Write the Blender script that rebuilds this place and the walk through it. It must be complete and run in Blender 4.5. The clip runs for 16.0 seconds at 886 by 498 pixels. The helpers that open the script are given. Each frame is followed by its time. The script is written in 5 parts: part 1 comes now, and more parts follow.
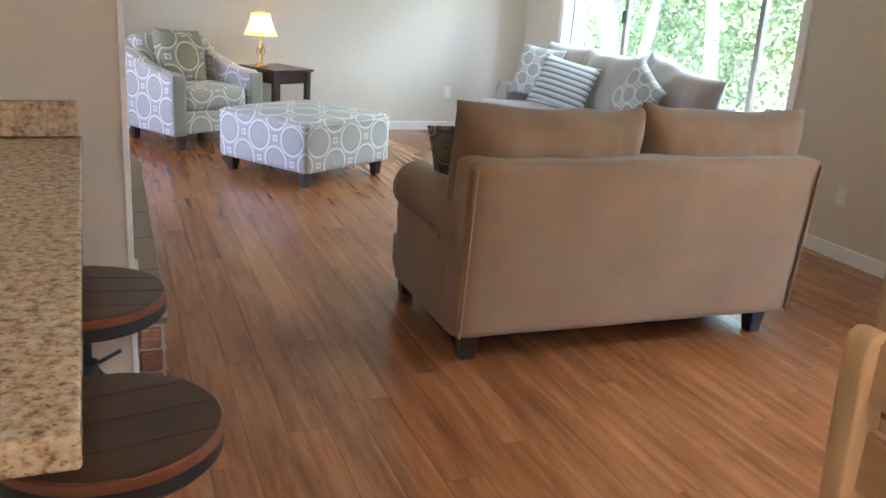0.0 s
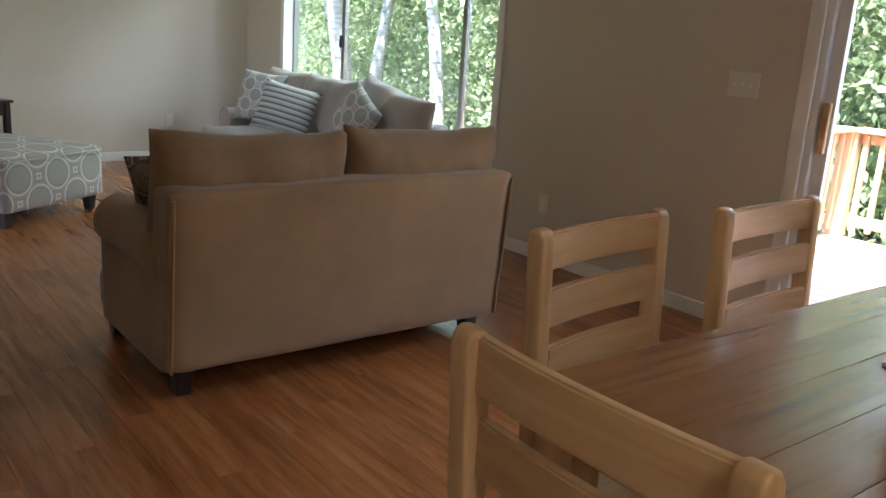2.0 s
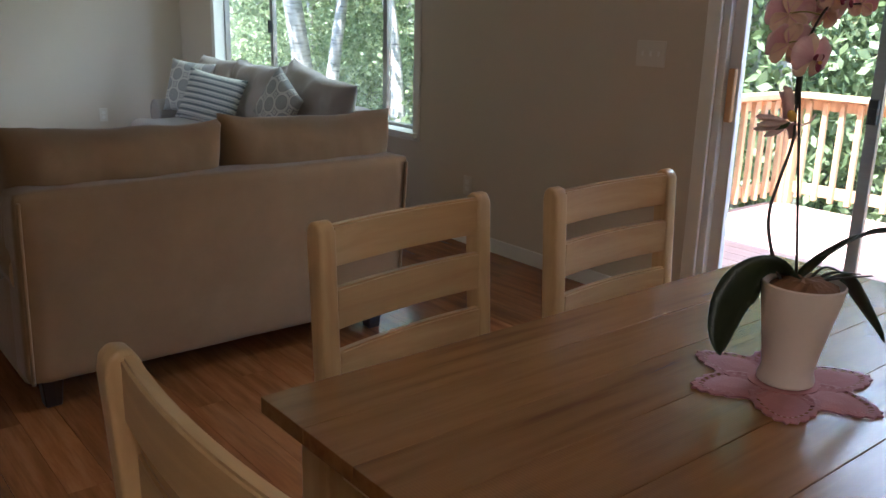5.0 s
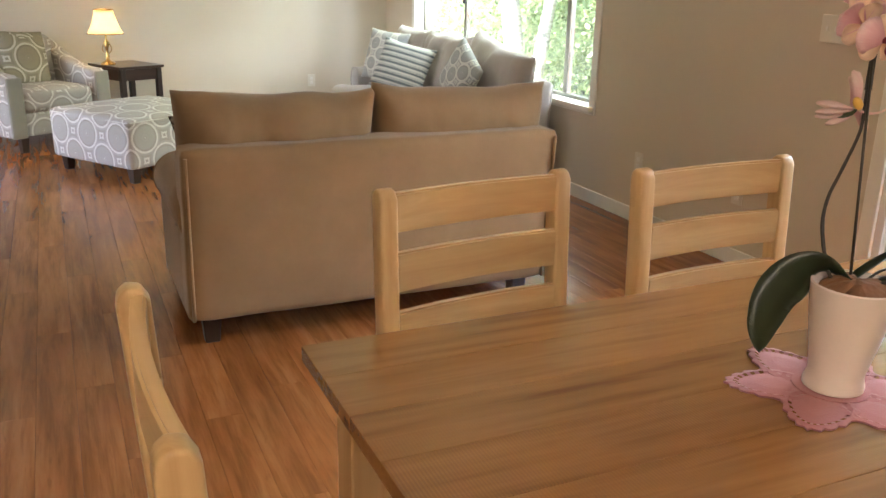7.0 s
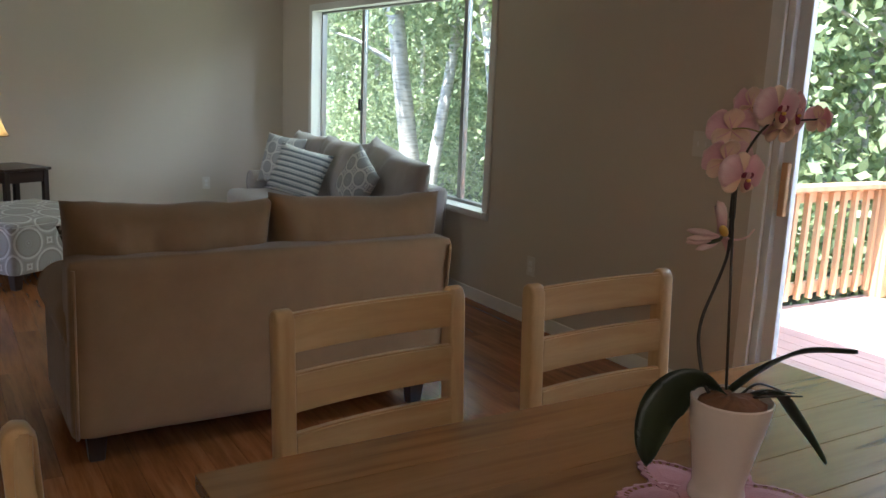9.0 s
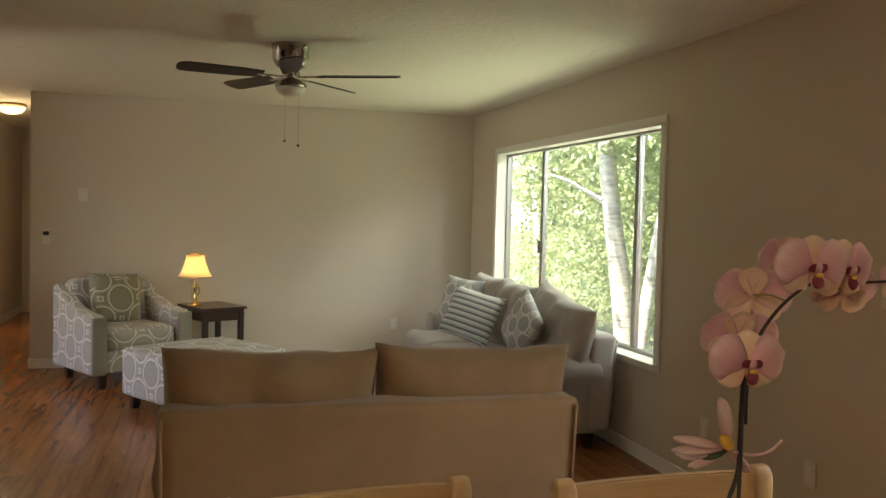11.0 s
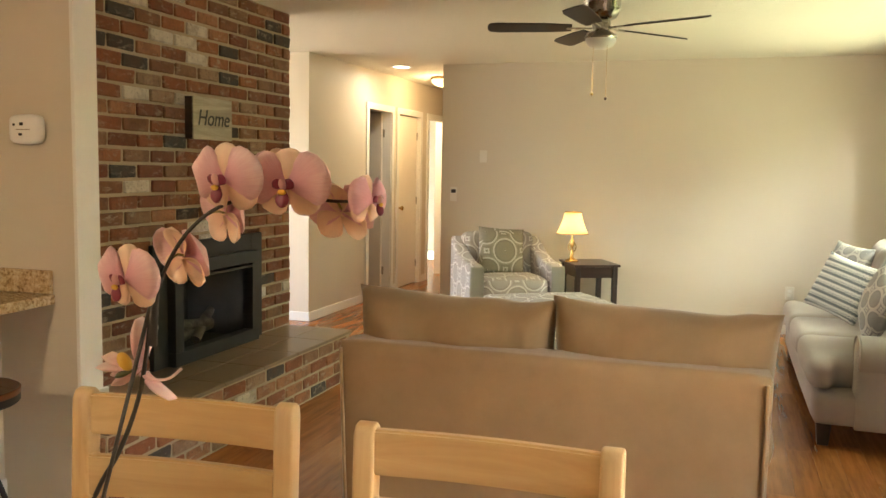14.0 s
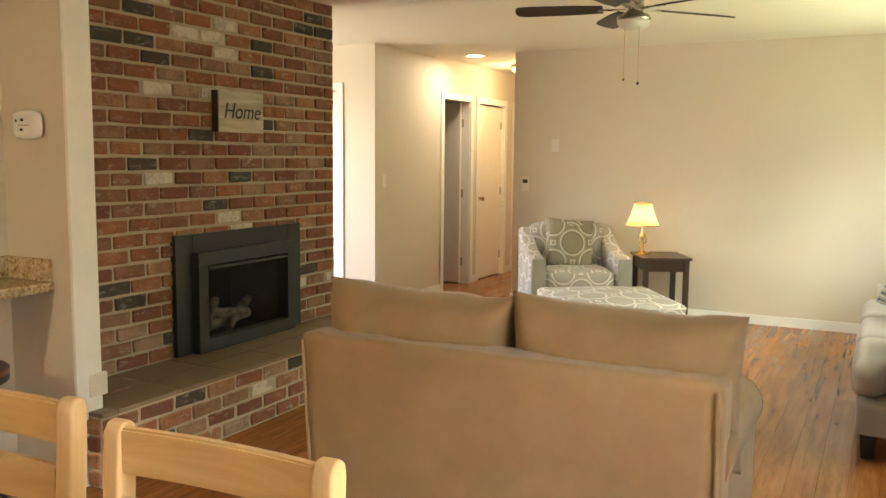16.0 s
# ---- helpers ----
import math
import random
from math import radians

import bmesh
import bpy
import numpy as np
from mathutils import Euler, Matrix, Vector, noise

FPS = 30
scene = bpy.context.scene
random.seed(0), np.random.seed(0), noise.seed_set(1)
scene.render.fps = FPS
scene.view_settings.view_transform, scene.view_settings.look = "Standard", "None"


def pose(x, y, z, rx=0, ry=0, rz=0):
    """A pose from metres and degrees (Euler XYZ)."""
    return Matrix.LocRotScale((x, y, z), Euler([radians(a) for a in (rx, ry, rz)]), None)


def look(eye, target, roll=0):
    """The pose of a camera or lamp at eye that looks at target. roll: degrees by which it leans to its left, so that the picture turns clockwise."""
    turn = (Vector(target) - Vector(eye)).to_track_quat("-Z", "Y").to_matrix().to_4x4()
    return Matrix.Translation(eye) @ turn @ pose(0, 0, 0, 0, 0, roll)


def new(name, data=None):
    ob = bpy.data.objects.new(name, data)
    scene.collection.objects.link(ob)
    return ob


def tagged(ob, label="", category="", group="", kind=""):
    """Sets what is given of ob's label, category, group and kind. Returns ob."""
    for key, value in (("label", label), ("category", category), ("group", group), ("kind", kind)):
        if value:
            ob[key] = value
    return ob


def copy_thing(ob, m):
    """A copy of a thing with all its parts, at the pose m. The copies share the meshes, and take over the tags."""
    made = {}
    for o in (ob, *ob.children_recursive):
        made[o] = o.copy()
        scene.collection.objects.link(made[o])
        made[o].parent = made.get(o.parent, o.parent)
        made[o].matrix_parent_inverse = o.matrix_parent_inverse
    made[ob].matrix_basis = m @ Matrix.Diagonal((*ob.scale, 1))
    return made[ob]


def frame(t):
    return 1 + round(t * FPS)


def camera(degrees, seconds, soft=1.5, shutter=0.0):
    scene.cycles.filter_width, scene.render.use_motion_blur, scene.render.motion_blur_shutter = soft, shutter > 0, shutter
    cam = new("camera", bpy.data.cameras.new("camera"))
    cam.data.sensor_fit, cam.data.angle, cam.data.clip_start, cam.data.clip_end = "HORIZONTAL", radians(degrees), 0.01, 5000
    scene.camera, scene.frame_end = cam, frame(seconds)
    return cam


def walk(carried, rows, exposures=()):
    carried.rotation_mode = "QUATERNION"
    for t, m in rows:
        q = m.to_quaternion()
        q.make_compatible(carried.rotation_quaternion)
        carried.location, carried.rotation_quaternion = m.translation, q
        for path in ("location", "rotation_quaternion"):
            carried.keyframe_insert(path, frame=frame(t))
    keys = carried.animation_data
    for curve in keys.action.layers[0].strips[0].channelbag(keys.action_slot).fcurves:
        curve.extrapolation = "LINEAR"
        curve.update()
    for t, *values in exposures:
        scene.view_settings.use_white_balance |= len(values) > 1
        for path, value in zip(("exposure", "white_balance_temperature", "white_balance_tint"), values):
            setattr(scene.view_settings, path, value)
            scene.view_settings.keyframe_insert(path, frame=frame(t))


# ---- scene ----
import functools
cam = camera(54.9, 16.0)
PATH = [
    (0, (-3.835, -7.836, 1.342), (-3.127, -6.06, 0.757), 3.9),
    (0.5, (-3.812, -7.873, 1.352), (-2.968, -6.147, 0.795), 3.9),
    (1, (-3.776, -7.896, 1.355), (-2.786, -6.24, 0.829), 4.1),
    (1.5, (-3.737, -7.914, 1.357), (-2.635, -6.322, 0.855), 3.9),
    (2, (-3.699, -7.942, 1.36), (-2.494, -6.424, 0.863), 3.9),
    (2.5, (-3.66, -7.982, 1.362), (-2.391, -6.515, 0.876), 3.5),
    (3, (-3.621, -8.029, 1.365), (-2.285, -6.623, 0.879), 2.8),
    (5.5, (-3.193, -8.102, 1.365), (-2.096, -6.534, 0.783), 0.2),
    (6, (-3.105, -8.219, 1.37), (-2.284, -6.498, 0.766), 0.5),
    (6.5, (-3.083, -8.25, 1.385), (-2.314, -6.505, 0.781), 0.5),
    (7, (-3.077, -8.265, 1.387), (-2.289, -6.532, 0.774), 1.3),
    (7.5, (-3.079, -8.295, 1.379), (-2.159, -6.655, 0.698), 3.2),
    (8, (-3.089, -8.313, 1.386), (-2.075, -6.733, 0.697), 4.4),
    (8.5, (-3.096, -8.314, 1.403), (-2.075, -6.704, 0.801), 3.8),
    (9, (-3.089, -8.286, 1.438), (-2.068, -6.61, 1.052), 2.4),
    (11.5, (-2.338, -8.185, 1.471), (-2.155, -6.195, 1.385), 1.3),
    (12, (-2.132, -8.223, 1.458), (-2.349, -6.238, 1.357), 1.0),
    (12.5, (-1.969, -8.185, 1.458), (-2.348, -6.224, 1.342), 0.9),
    (13, (-1.791, -8.162, 1.474), (-2.286, -6.228, 1.353), 0.7),
    (13.5, (-1.569, -8.138, 1.442), (-2.212, -6.251, 1.278), 0.7),
    (14, (-1.357, -8.104, 1.433), (-1.981, -6.213, 1.242), 1.0),
    (14.5, (-1.185, -7.989, 1.436), (-1.797, -6.095, 1.24), 1.1),
    (15, (-1.013, -7.906, 1.424), (-1.711, -6.041, 1.234), 0.7),
    (15.5, (-0.841, -7.846, 1.422), (-1.728, -6.066, 1.211), 0.2),
    (16, (-0.798, -7.773, 1.442), (-1.713, -6.009, 1.224), 0.5),
]
BASE = 3.98
EXPOSURES = [(t, BASE + e, k, g) for t, e, k, g in (
    (0, 0.38, 5000, 14), (0.6, 0.38, 5300, 14), (1.0, 0.44, 5500, 14), (1.5, -0.25, 5400, 14), (2.0, -0.75, 5300, 14), (3.2, -1.2, 5100, 14), (5.3, -1.15, 5100, 14),
    (5.5, -0.95, 5100, 14), (6.1, 0.2, 5800, 13), (7.0, 0.32, 5900, 13), (7.6, -0.62, 5000, 12), (8.2, -0.8, 5000, 12), (9.2, -1.3, 5400, 13),
    (11.3, -0.65, 6900, 10), (12.0, -0.08, 7300, 10), (13.0, 0.15, 7400, 10), (14.0, 0.33, 7200, 10), (15.4, 0.27, 7200, 10), (16.0, 0.45, 7100, 9))]
walk(cam, [(t, look(eye, target, roll)) for t, eye, target, roll in PATH], EXPOSURES)

# ---- world and large lights ----
SUN_ELEVATION = 68.0
world = bpy.data.worlds.new("world")
scene.world = world
world.use_nodes = True
sky = world.node_tree.nodes.new("ShaderNodeTexSky")
sky.sky_type, sky.sun_disc = "NISHITA", False
sky.sun_elevation, sky.sun_rotation = radians(SUN_ELEVATION), radians(-90)
background = world.node_tree.nodes["Background"]
background.inputs["Strength"].default_value = 0.15
world.node_tree.links.new(sky.outputs[0], background.inputs["Color"])


def lamp(name, kind, m, energy, color=(1, 1, 1), size=0.1, size_y=None, label="", shape="RECTANGLE"):
    data = bpy.data.lights.new(name, kind)
    data.energy, data.color = energy, color
    if kind == "AREA":
        data.shape, data.size = shape, size
        if size_y:
            data.size_y = size_y
    elif kind == "SUN":
        data.angle = radians(size)
    else:
        data.shadow_soft_size = size
    ob = new(name, data)
    ob.matrix_world = m
    return ob


lamp("sun", "SUN", look((-10 / math.tan(radians(SUN_ELEVATION)), -0.8, 10), (0, 0, 0)), 5.0, (1.0, 0.95, 0.86), 0.5)
# daylight of the open sky and sunlit deck that comes in at the two openings
lamp("window_daylight", "AREA", look((2.2, -2.2, 3.15), (-1.6, -2.5, 0.9)), 14, (0.90, 1.0, 0.80), 3.4, 0.9)
# fill lamp added for the sunlight thrown back up into the room by the leaves and ground under the window
lamp("window_bounce_fill", "AREA", look((1.5, -2.2, -0.35), (-1.5, -2.6, 2.44)), 7, (0.90, 1.0, 0.66), 3.2, 1.2)
lamp("slider_daylight", "AREA", look((2.2, -6.75, 3.15), (-1.6, -7.0, 0.6)), 21, (0.93, 0.98, 1.0), 2.2, 0.9)

# ---- helpers for meshes ----
def V(*a):
    return Vector(a)


def box_uv(me):
    """Box-projected texture coordinates in metres."""
    layer = me.uv_layers.new(name="metres").data
    for poly in me.polygons:
        n = poly.normal
        axis = max(range(3), key=lambda i: abs(n[i]))
        a, b = ((1, 2), (0, 2), (0, 1))[axis]
        for li in poly.loop_indices:
            co = me.vertices[me.loops[li].vertex_index].co
            layer[li].uv = (co[a], co[b])


def part(name, bm, material, parent=None, label="", smooth=False, m=None, uv=False):
    """One mesh object from a bmesh, under a thing or a part."""
    me = bpy.data.meshes.new(name)
    bm.normal_update()
    bm.to_mesh(me)
    bm.free()
    me.materials.append(material)
    if smooth:
        me.polygons.foreach_set("use_smooth", [True] * len(me.polygons))
        if smooth != True:
            me.set_sharp_from_angle(angle=radians(smooth))
    if uv:
        box_uv(me)
    ob = new(name, me)
    if parent is not None:
        ob.parent = parent
    if m is not None:
        ob.matrix_basis = m
    if label:
        ob["label"] = label
    return ob


def thing(name, m, label, category, group="", kind=""):
    ob = new(name)
    ob.empty_display_size = 0.1
    ob.matrix_basis = m
    return tagged(ob, label, category, group, kind)


def structure(name, bm, material, label, category, smooth=False, uv=False):
    return tagged(part(name, bm, material, smooth=smooth, uv=uv), label, category, kind="structure")


def box(x0, x1, y0, y1, z0, z1, b=0.0, seg=2, bm=None):
    """A box between bounds, its edges rounded by b; added to bm if given."""
    own = bmesh.new()
    bmesh.ops.create_cube(own, size=1)
    for v in own.verts:
        v.co = V((x0 + x1) / 2 + v.co.x * (x1 - x0), (y0 + y1) / 2 + v.co.y * (y1 - y0), (z0 + z1) / 2 + v.co.z * (z1 - z0))
    if b > 0:
        bmesh.ops.bevel(own, geom=own.edges[:], offset=b, segments=seg, profile=0.5, affect="EDGES")
    return own if bm is None else merge(bm, own)


def merge(bm, other, m=None):
    me = bpy.data.meshes.new("joined")
    other.to_mesh(me)
    other.free()
    if m is not None:
        me.transform(m)
    bm.from_mesh(me)
    bpy.data.meshes.remove(me)
    return bm


def moved(bm, m):
    bmesh.ops.transform(bm, matrix=m, verts=bm.verts[:])
    return bm


def lathe(profile, seg=32):
    """A turned shape from (radius, height) pairs."""
    bm = bmesh.new()
    rings = []
    for r, z in profile:
        rings.append([bm.verts.new((max(r, 0.0004) * math.cos(2 * math.pi * k / seg), max(r, 0.0004) * math.sin(2 * math.pi * k / seg), z)) for k in range(seg)])
    for a, b in zip(rings, rings[1:]):
        for k in range(seg):
            bm.faces.new((a[k], a[(k + 1) % seg], b[(k + 1) % seg], b[k]))
    bm.faces.new(rings[0][::-1])
    bm.faces.new(rings[-1])
    bmesh.ops.recalc_face_normals(bm, faces=bm.faces[:])
    return bm


def tube(points, radius, seg=8, taper=None):
    """A round rod through points; taper: radius at the far end."""
    bm = bmesh.new()
    pts = [Vector(p) for p in points]
    rings = []
    for i, p in enumerate(pts):
        d = (pts[min(i + 1, len(pts) - 1)] - pts[max(i - 1, 0)]).normalized()
        side = d.cross(V(0.31, 0.17, 0.93)).normalized()
        up = side.cross(d)
        r = radius if taper is None else radius + (taper - radius) * i / (len(pts) - 1)
        rings.append([bm.verts.new(p + r * (math.cos(2 * math.pi * k / seg) * side + math.sin(2 * math.pi * k / seg) * up)) for k in range(seg)])
    for a, b in zip(rings, rings[1:]):
        for k in range(seg):
            bm.faces.new((a[k], a[(k + 1) % seg], b[(k + 1) % seg], b[k]))
    bm.faces.new(rings[0])
    bm.faces.new(rings[-1])
    bmesh.ops.recalc_face_normals(bm, faces=bm.faces[:])
    return bm


def spline(points, n=8):
    """Catmull-Rom through points."""
    p = [Vector(q) for q in points]
    p = [2 * p[0] - p[1]] + p + [2 * p[-1] - p[-2]]
    out = []
    for i in range(1, len(p) - 2):
        for k in range(n):
            t = k / n
            out.append(0.5 * (2 * p[i] + (p[i + 1] - p[i - 1]) * t + (2 * p[i - 1] - 5 * p[i] + 4 * p[i + 1] - p[i + 2]) * t * t
                              + (3 * p[i] - p[i - 1] - 3 * p[i + 1] + p[i + 2]) * t ** 3))
    return out + [p[-2]]


def soft_box(w, d, h, r=0.05, n=14, puff=(0, 0, 0), wrinkle=0.0, seed=0.0, crown=0.0):
    """An upholstered block, centred on the origin: rounded edges, bulging faces, faint creases."""
    bm = bmesh.new()
    bmesh.ops.create_cube(bm, size=2)
    bmesh.ops.subdivide_edges(bm, edges=bm.edges[:], cuts=n, use_grid_fill=True)
    half = V(w / 2, d / 2, h / 2)
    for v in bm.verts:
        p = v.co.copy()
        q = V(*(math.copysign(abs(c) ** 0.8, c) * s for c, s in zip(p, half)))
        inner = V(*(max(-(s - r), min(s - r, c)) for c, s in zip(q, half)))
        out = q - inner
        if out.length > 1e-6:
            q = inner + out.normalized() * r
        f = [max(0.0, 1 - (c / s) ** 2) for c, s in zip(q, half)]
        q += V(math.copysign(puff[0] * f[1] * f[2], q.x) if abs(p.x) > 0.999 else 0,
               math.copysign(puff[1] * f[0] * f[2], q.y) if abs(p.y) > 0.999 else 0,
               math.copysign(puff[2] * f[0] * f[1], q.z) if abs(p.z) > 0.999 else 0)
        if crown:
            q.z += crown * f[0] ** 0.5 * max(0.0, q.z / half.z)
        if wrinkle:
            s = V(q.x * 5 + seed, q.y * 5 - seed, q.z * 5)
            q += noise.noise_vector(s) * wrinkle + noise.noise_vector(s * 3.1) * wrinkle * 0.35
        v.co = q
    return bm


def pillow(w, h, t, n=22, seed=0.0, wrinkle=0.006, p=2.6, pinch=0.07, full=0.55):
    """A throw pillow or loose cushion standing in the xz plane: pinched corners, thick middle."""
    bm = bmesh.new()
    front, back = {}, {}
    for i in range(n + 1):
        for j in range(n + 1):
            u, v = -1 + 2 * i / n, -1 + 2 * j / n
            pinch_u, pinch_v = 1 - pinch * (1 - v * v), 1 - pinch * (1 - u * u)
            x, z = u * pinch_u * w / 2, v * pinch_v * h / 2
            thick = t / 2 * max(0.0, (1 - abs(u) ** p) * (1 - abs(v) ** p)) ** full
            k = noise.noise(V(x * 6 + seed, z * 6, seed)) * wrinkle * (1 - max(abs(u), abs(v)) ** 4)
            k += (1 - abs(noise.noise(V(x * 9 + z * 5 + seed, z * 4 - x * 3, seed * 2)))) ** 6 * wrinkle * 0.35 * (1 - max(abs(u), abs(v)) ** 6)
            front[i, j] = bm.verts.new((x, -thick + k, z))
            back[i, j] = front[i, j] if max(abs(u), abs(v)) > 0.999 else bm.verts.new((x, thick + k, z))
    for i in range(n):
        for j in range(n):
            bm.faces.new([front[i, j], front[i + 1, j], front[i + 1, j + 1], front[i, j + 1]])
            bm.faces.new([back[i, j + 1], back[i + 1, j + 1], back[i + 1, j], back[i, j]])
    return bm


def extrude_profile(points, x0, x1, b=0.0, axis="x"):
    """A prism from an outline in (y, z), from x0 to x1."""
    bm = bmesh.new()
    lo = [bm.verts.new((x0, y, z)) for y, z in points]
    hi = [bm.verts.new((x1, y, z)) for y, z in points]
    bm.faces.new(lo[::-1])
    bm.faces.new(hi)
    for k in range(len(points)):
        bm.faces.new((lo[k], lo[(k + 1) % len(points)], hi[(k + 1) % len(points)], hi[k]))
    bmesh.ops.recalc_face_normals(bm, faces=bm.faces[:])
    if b:
        bmesh.ops.bevel(bm, geom=[e for e in bm.edges if e.calc_face_angle(0) > 0.7], offset=b, segments=3, profile=0.5, affect="EDGES")
    return bm


# ---- materials ----
class Nodes:
    """A node material under construction."""

    def __init__(self, name, rough=0.6, metal=0.0, specular=0.5):
        self.mat = bpy.data.materials.new(name)
        self.mat.use_nodes = True
        self.tree = self.mat.node_tree
        self.bsdf = self.tree.nodes["Principled BSDF"]
        self.bsdf.inputs["Roughness"].default_value = rough
        self.bsdf.inputs["Metallic"].default_value = metal
        self.bsdf.inputs["Specular IOR Level"].default_value = specular
        self.coord = self.tree.nodes.new("ShaderNodeTexCoord")

    def put(self, socket, value):
        if hasattr(value, "is_linked"):
            self.tree.links.new(value, socket)
        elif isinstance(value, (tuple, list)) and len(value) == 3 and len(socket.default_value) == 4:
            socket.default_value = (*value, 1)
        else:
            socket.default_value = value

    def node(self, kind, **inputs):
        n = self.tree.nodes.new("ShaderNode" + kind)
        for key, value in inputs.items():
            self.put(n.inputs[key.replace("_", " ")], value)
        return n

    def math(self, op, a, b=0.0, c=0.0):
        n = self.tree.nodes.new("ShaderNodeMath")
        n.operation = op
        for k, v in enumerate((a, b, c)):
            self.put(n.inputs[k], v)
        return n.outputs[0]

    def mapped(self, scale=(1, 1, 1), space="Object", jitter=False):
        vec = self.coord.outputs[space]
        if jitter:
            info = self.tree.nodes.new("ShaderNodeObjectInfo")
            far = self.math("MULTIPLY", info.outputs["Random"], 57.0)
            add = self.tree.nodes.new("ShaderNodeVectorMath")
            add.operation = "ADD"
            both = self.node("CombineXYZ", X=far, Y=far, Z=far)
            self.put(add.inputs[0], vec)
            self.put(add.inputs[1], both.outputs[0])
            vec = add.outputs[0]
        return self.node("Mapping", Vector=vec, Scale=scale).outputs[0]

    def noise(self, vec, scale=5.0, detail=4.0, rough=0.55, distortion=0.0):
        return self.node("TexNoise", Vector=vec, Scale=scale, Detail=detail, Roughness=rough, Distortion=distortion).outputs["Fac"]

    def ramp(self, fac, stops, constant=False):
        n = self.tree.nodes.new("ShaderNodeValToRGB")
        if constant:
            n.color_ramp.interpolation = "CONSTANT"
        e = n.color_ramp.elements
        while len(e) < len(stops):
            e.new(0.5)
        for k, (p, c) in enumerate(stops):
            e[k].position = p
            e[k].color = (*c, 1) if len(c) == 3 else c
        self.put(n.inputs[0], fac)
        return n.outputs["Color"]

    def mix(self, fac, a, b, blend="MIX"):
        n = self.tree.nodes.new("ShaderNodeMix")
        n.data_type, n.blend_type = "RGBA", blend
        self.put(n.inputs[0], fac)
        self.put(n.inputs[6], a)
        self.put(n.inputs[7], b)
        return n.outputs[2]

    def random(self):
        return self.tree.nodes.new("ShaderNodeObjectInfo").outputs["Random"]

    def done(self, color, bump=None, strength=0.2, distance=0.01, rough=None):
        self.put(self.bsdf.inputs["Base Color"], color)
        if rough is not None:
            self.put(self.bsdf.inputs["Roughness"], rough)
        if bump is not None:
            b = self.node("Bump", Height=bump, Strength=strength, Distance=distance)
            self.put(self.bsdf.inputs["Normal"], b.outputs[0])
        return self.mat


def scaled(c, k):
    return tuple(min(1.0, v * k) for v in c)


def plain(name, color, rough=0.6, metal=0.0, vary=0.12, scale=9.0, bump=0.05, fine=160.0):
    """Paint, metal, plastic: two scales of uneven tone and a fine relief."""
    n = Nodes(name, rough, metal)
    vec = n.mapped()
    big, small = n.noise(vec, scale), n.noise(vec, fine, 2.0)
    tone = n.mix(big, scaled(color, 1 - vary), scaled(color, 1 + vary))
    tone = n.mix(n.math("MULTIPLY", small, 0.25), tone, scaled(color, 0.8))
    return n.done(tone, small, bump, 0.004, n.math("MULTIPLY_ADD", big, 0.12, rough - 0.06))


def wall_paint(name, color):
    n = Nodes(name, 0.62)
    vec = n.mapped()
    peel = n.noise(vec, 85.0, 3.0)
    broad = n.noise(vec, 1.3, 3.0)
    tone = n.mix(broad, scaled(color, 0.96), scaled(color, 1.03))
    return n.done(tone, peel, 0.10, 0.006, n.math("MULTIPLY_ADD", broad, 0.1, 0.52))


def wood(name, light, dark, along=(1.5, 22, 22), rough=0.4, jitter=True, streak=0.5, knots=False, space="Object", tone_spread=0.25):
    """Timber with long grain along local x (or as 'along' says), each piece its own tone."""
    n = Nodes(name, rough)
    vec = n.mapped(along, space, jitter)
    grain = n.noise(vec, 1.0, 6.0, 0.6, 0.6)
    fine = n.noise(n.mapped(tuple(4 * a for a in along), space, jitter), 1.0, 3.0, 0.5)
    tone = n.ramp(grain, [(0.30, dark), (0.48, tuple((a + b) / 2 for a, b in zip(light, dark))), (0.66, light)])
    tone = n.mix(n.math("MULTIPLY", fine, streak), tone, scaled(dark, 0.9))
    if tone_spread:
        pick = n.ramp(n.random(), [(0, (1 - tone_spread,) * 3), (1, (1 + tone_spread * 0.4,) * 3)])
        tone = n.mix(1.0, tone, pick, "MULTIPLY")
    return n.done(tone, fine, 0.12, 0.003, n.math("MULTIPLY_ADD", grain, 0.15, rough - 0.07))


def fabric(name, color, rough=0.9, weave=420.0, vary=0.18, sheen=0.3):
    n = Nodes(name, rough, 0.0, 0.2)
    n.bsdf.inputs["Sheen Weight"].default_value = sheen
    n.bsdf.inputs["Sheen Roughness"].default_value = 0.4
    vec = n.mapped()
    nap = n.noise(vec, 3.5, 5.0, 0.62)
    thread = n.noise(vec, weave, 2.0)
    tone = n.mix(nap, scaled(color, 1 - vary), scaled(color, 1 + vary))
    tone = n.mix(n.math("MULTIPLY", thread, 0.35), tone, scaled(color, 0.7))
    return n.done(tone, thread, 0.25, 0.003)


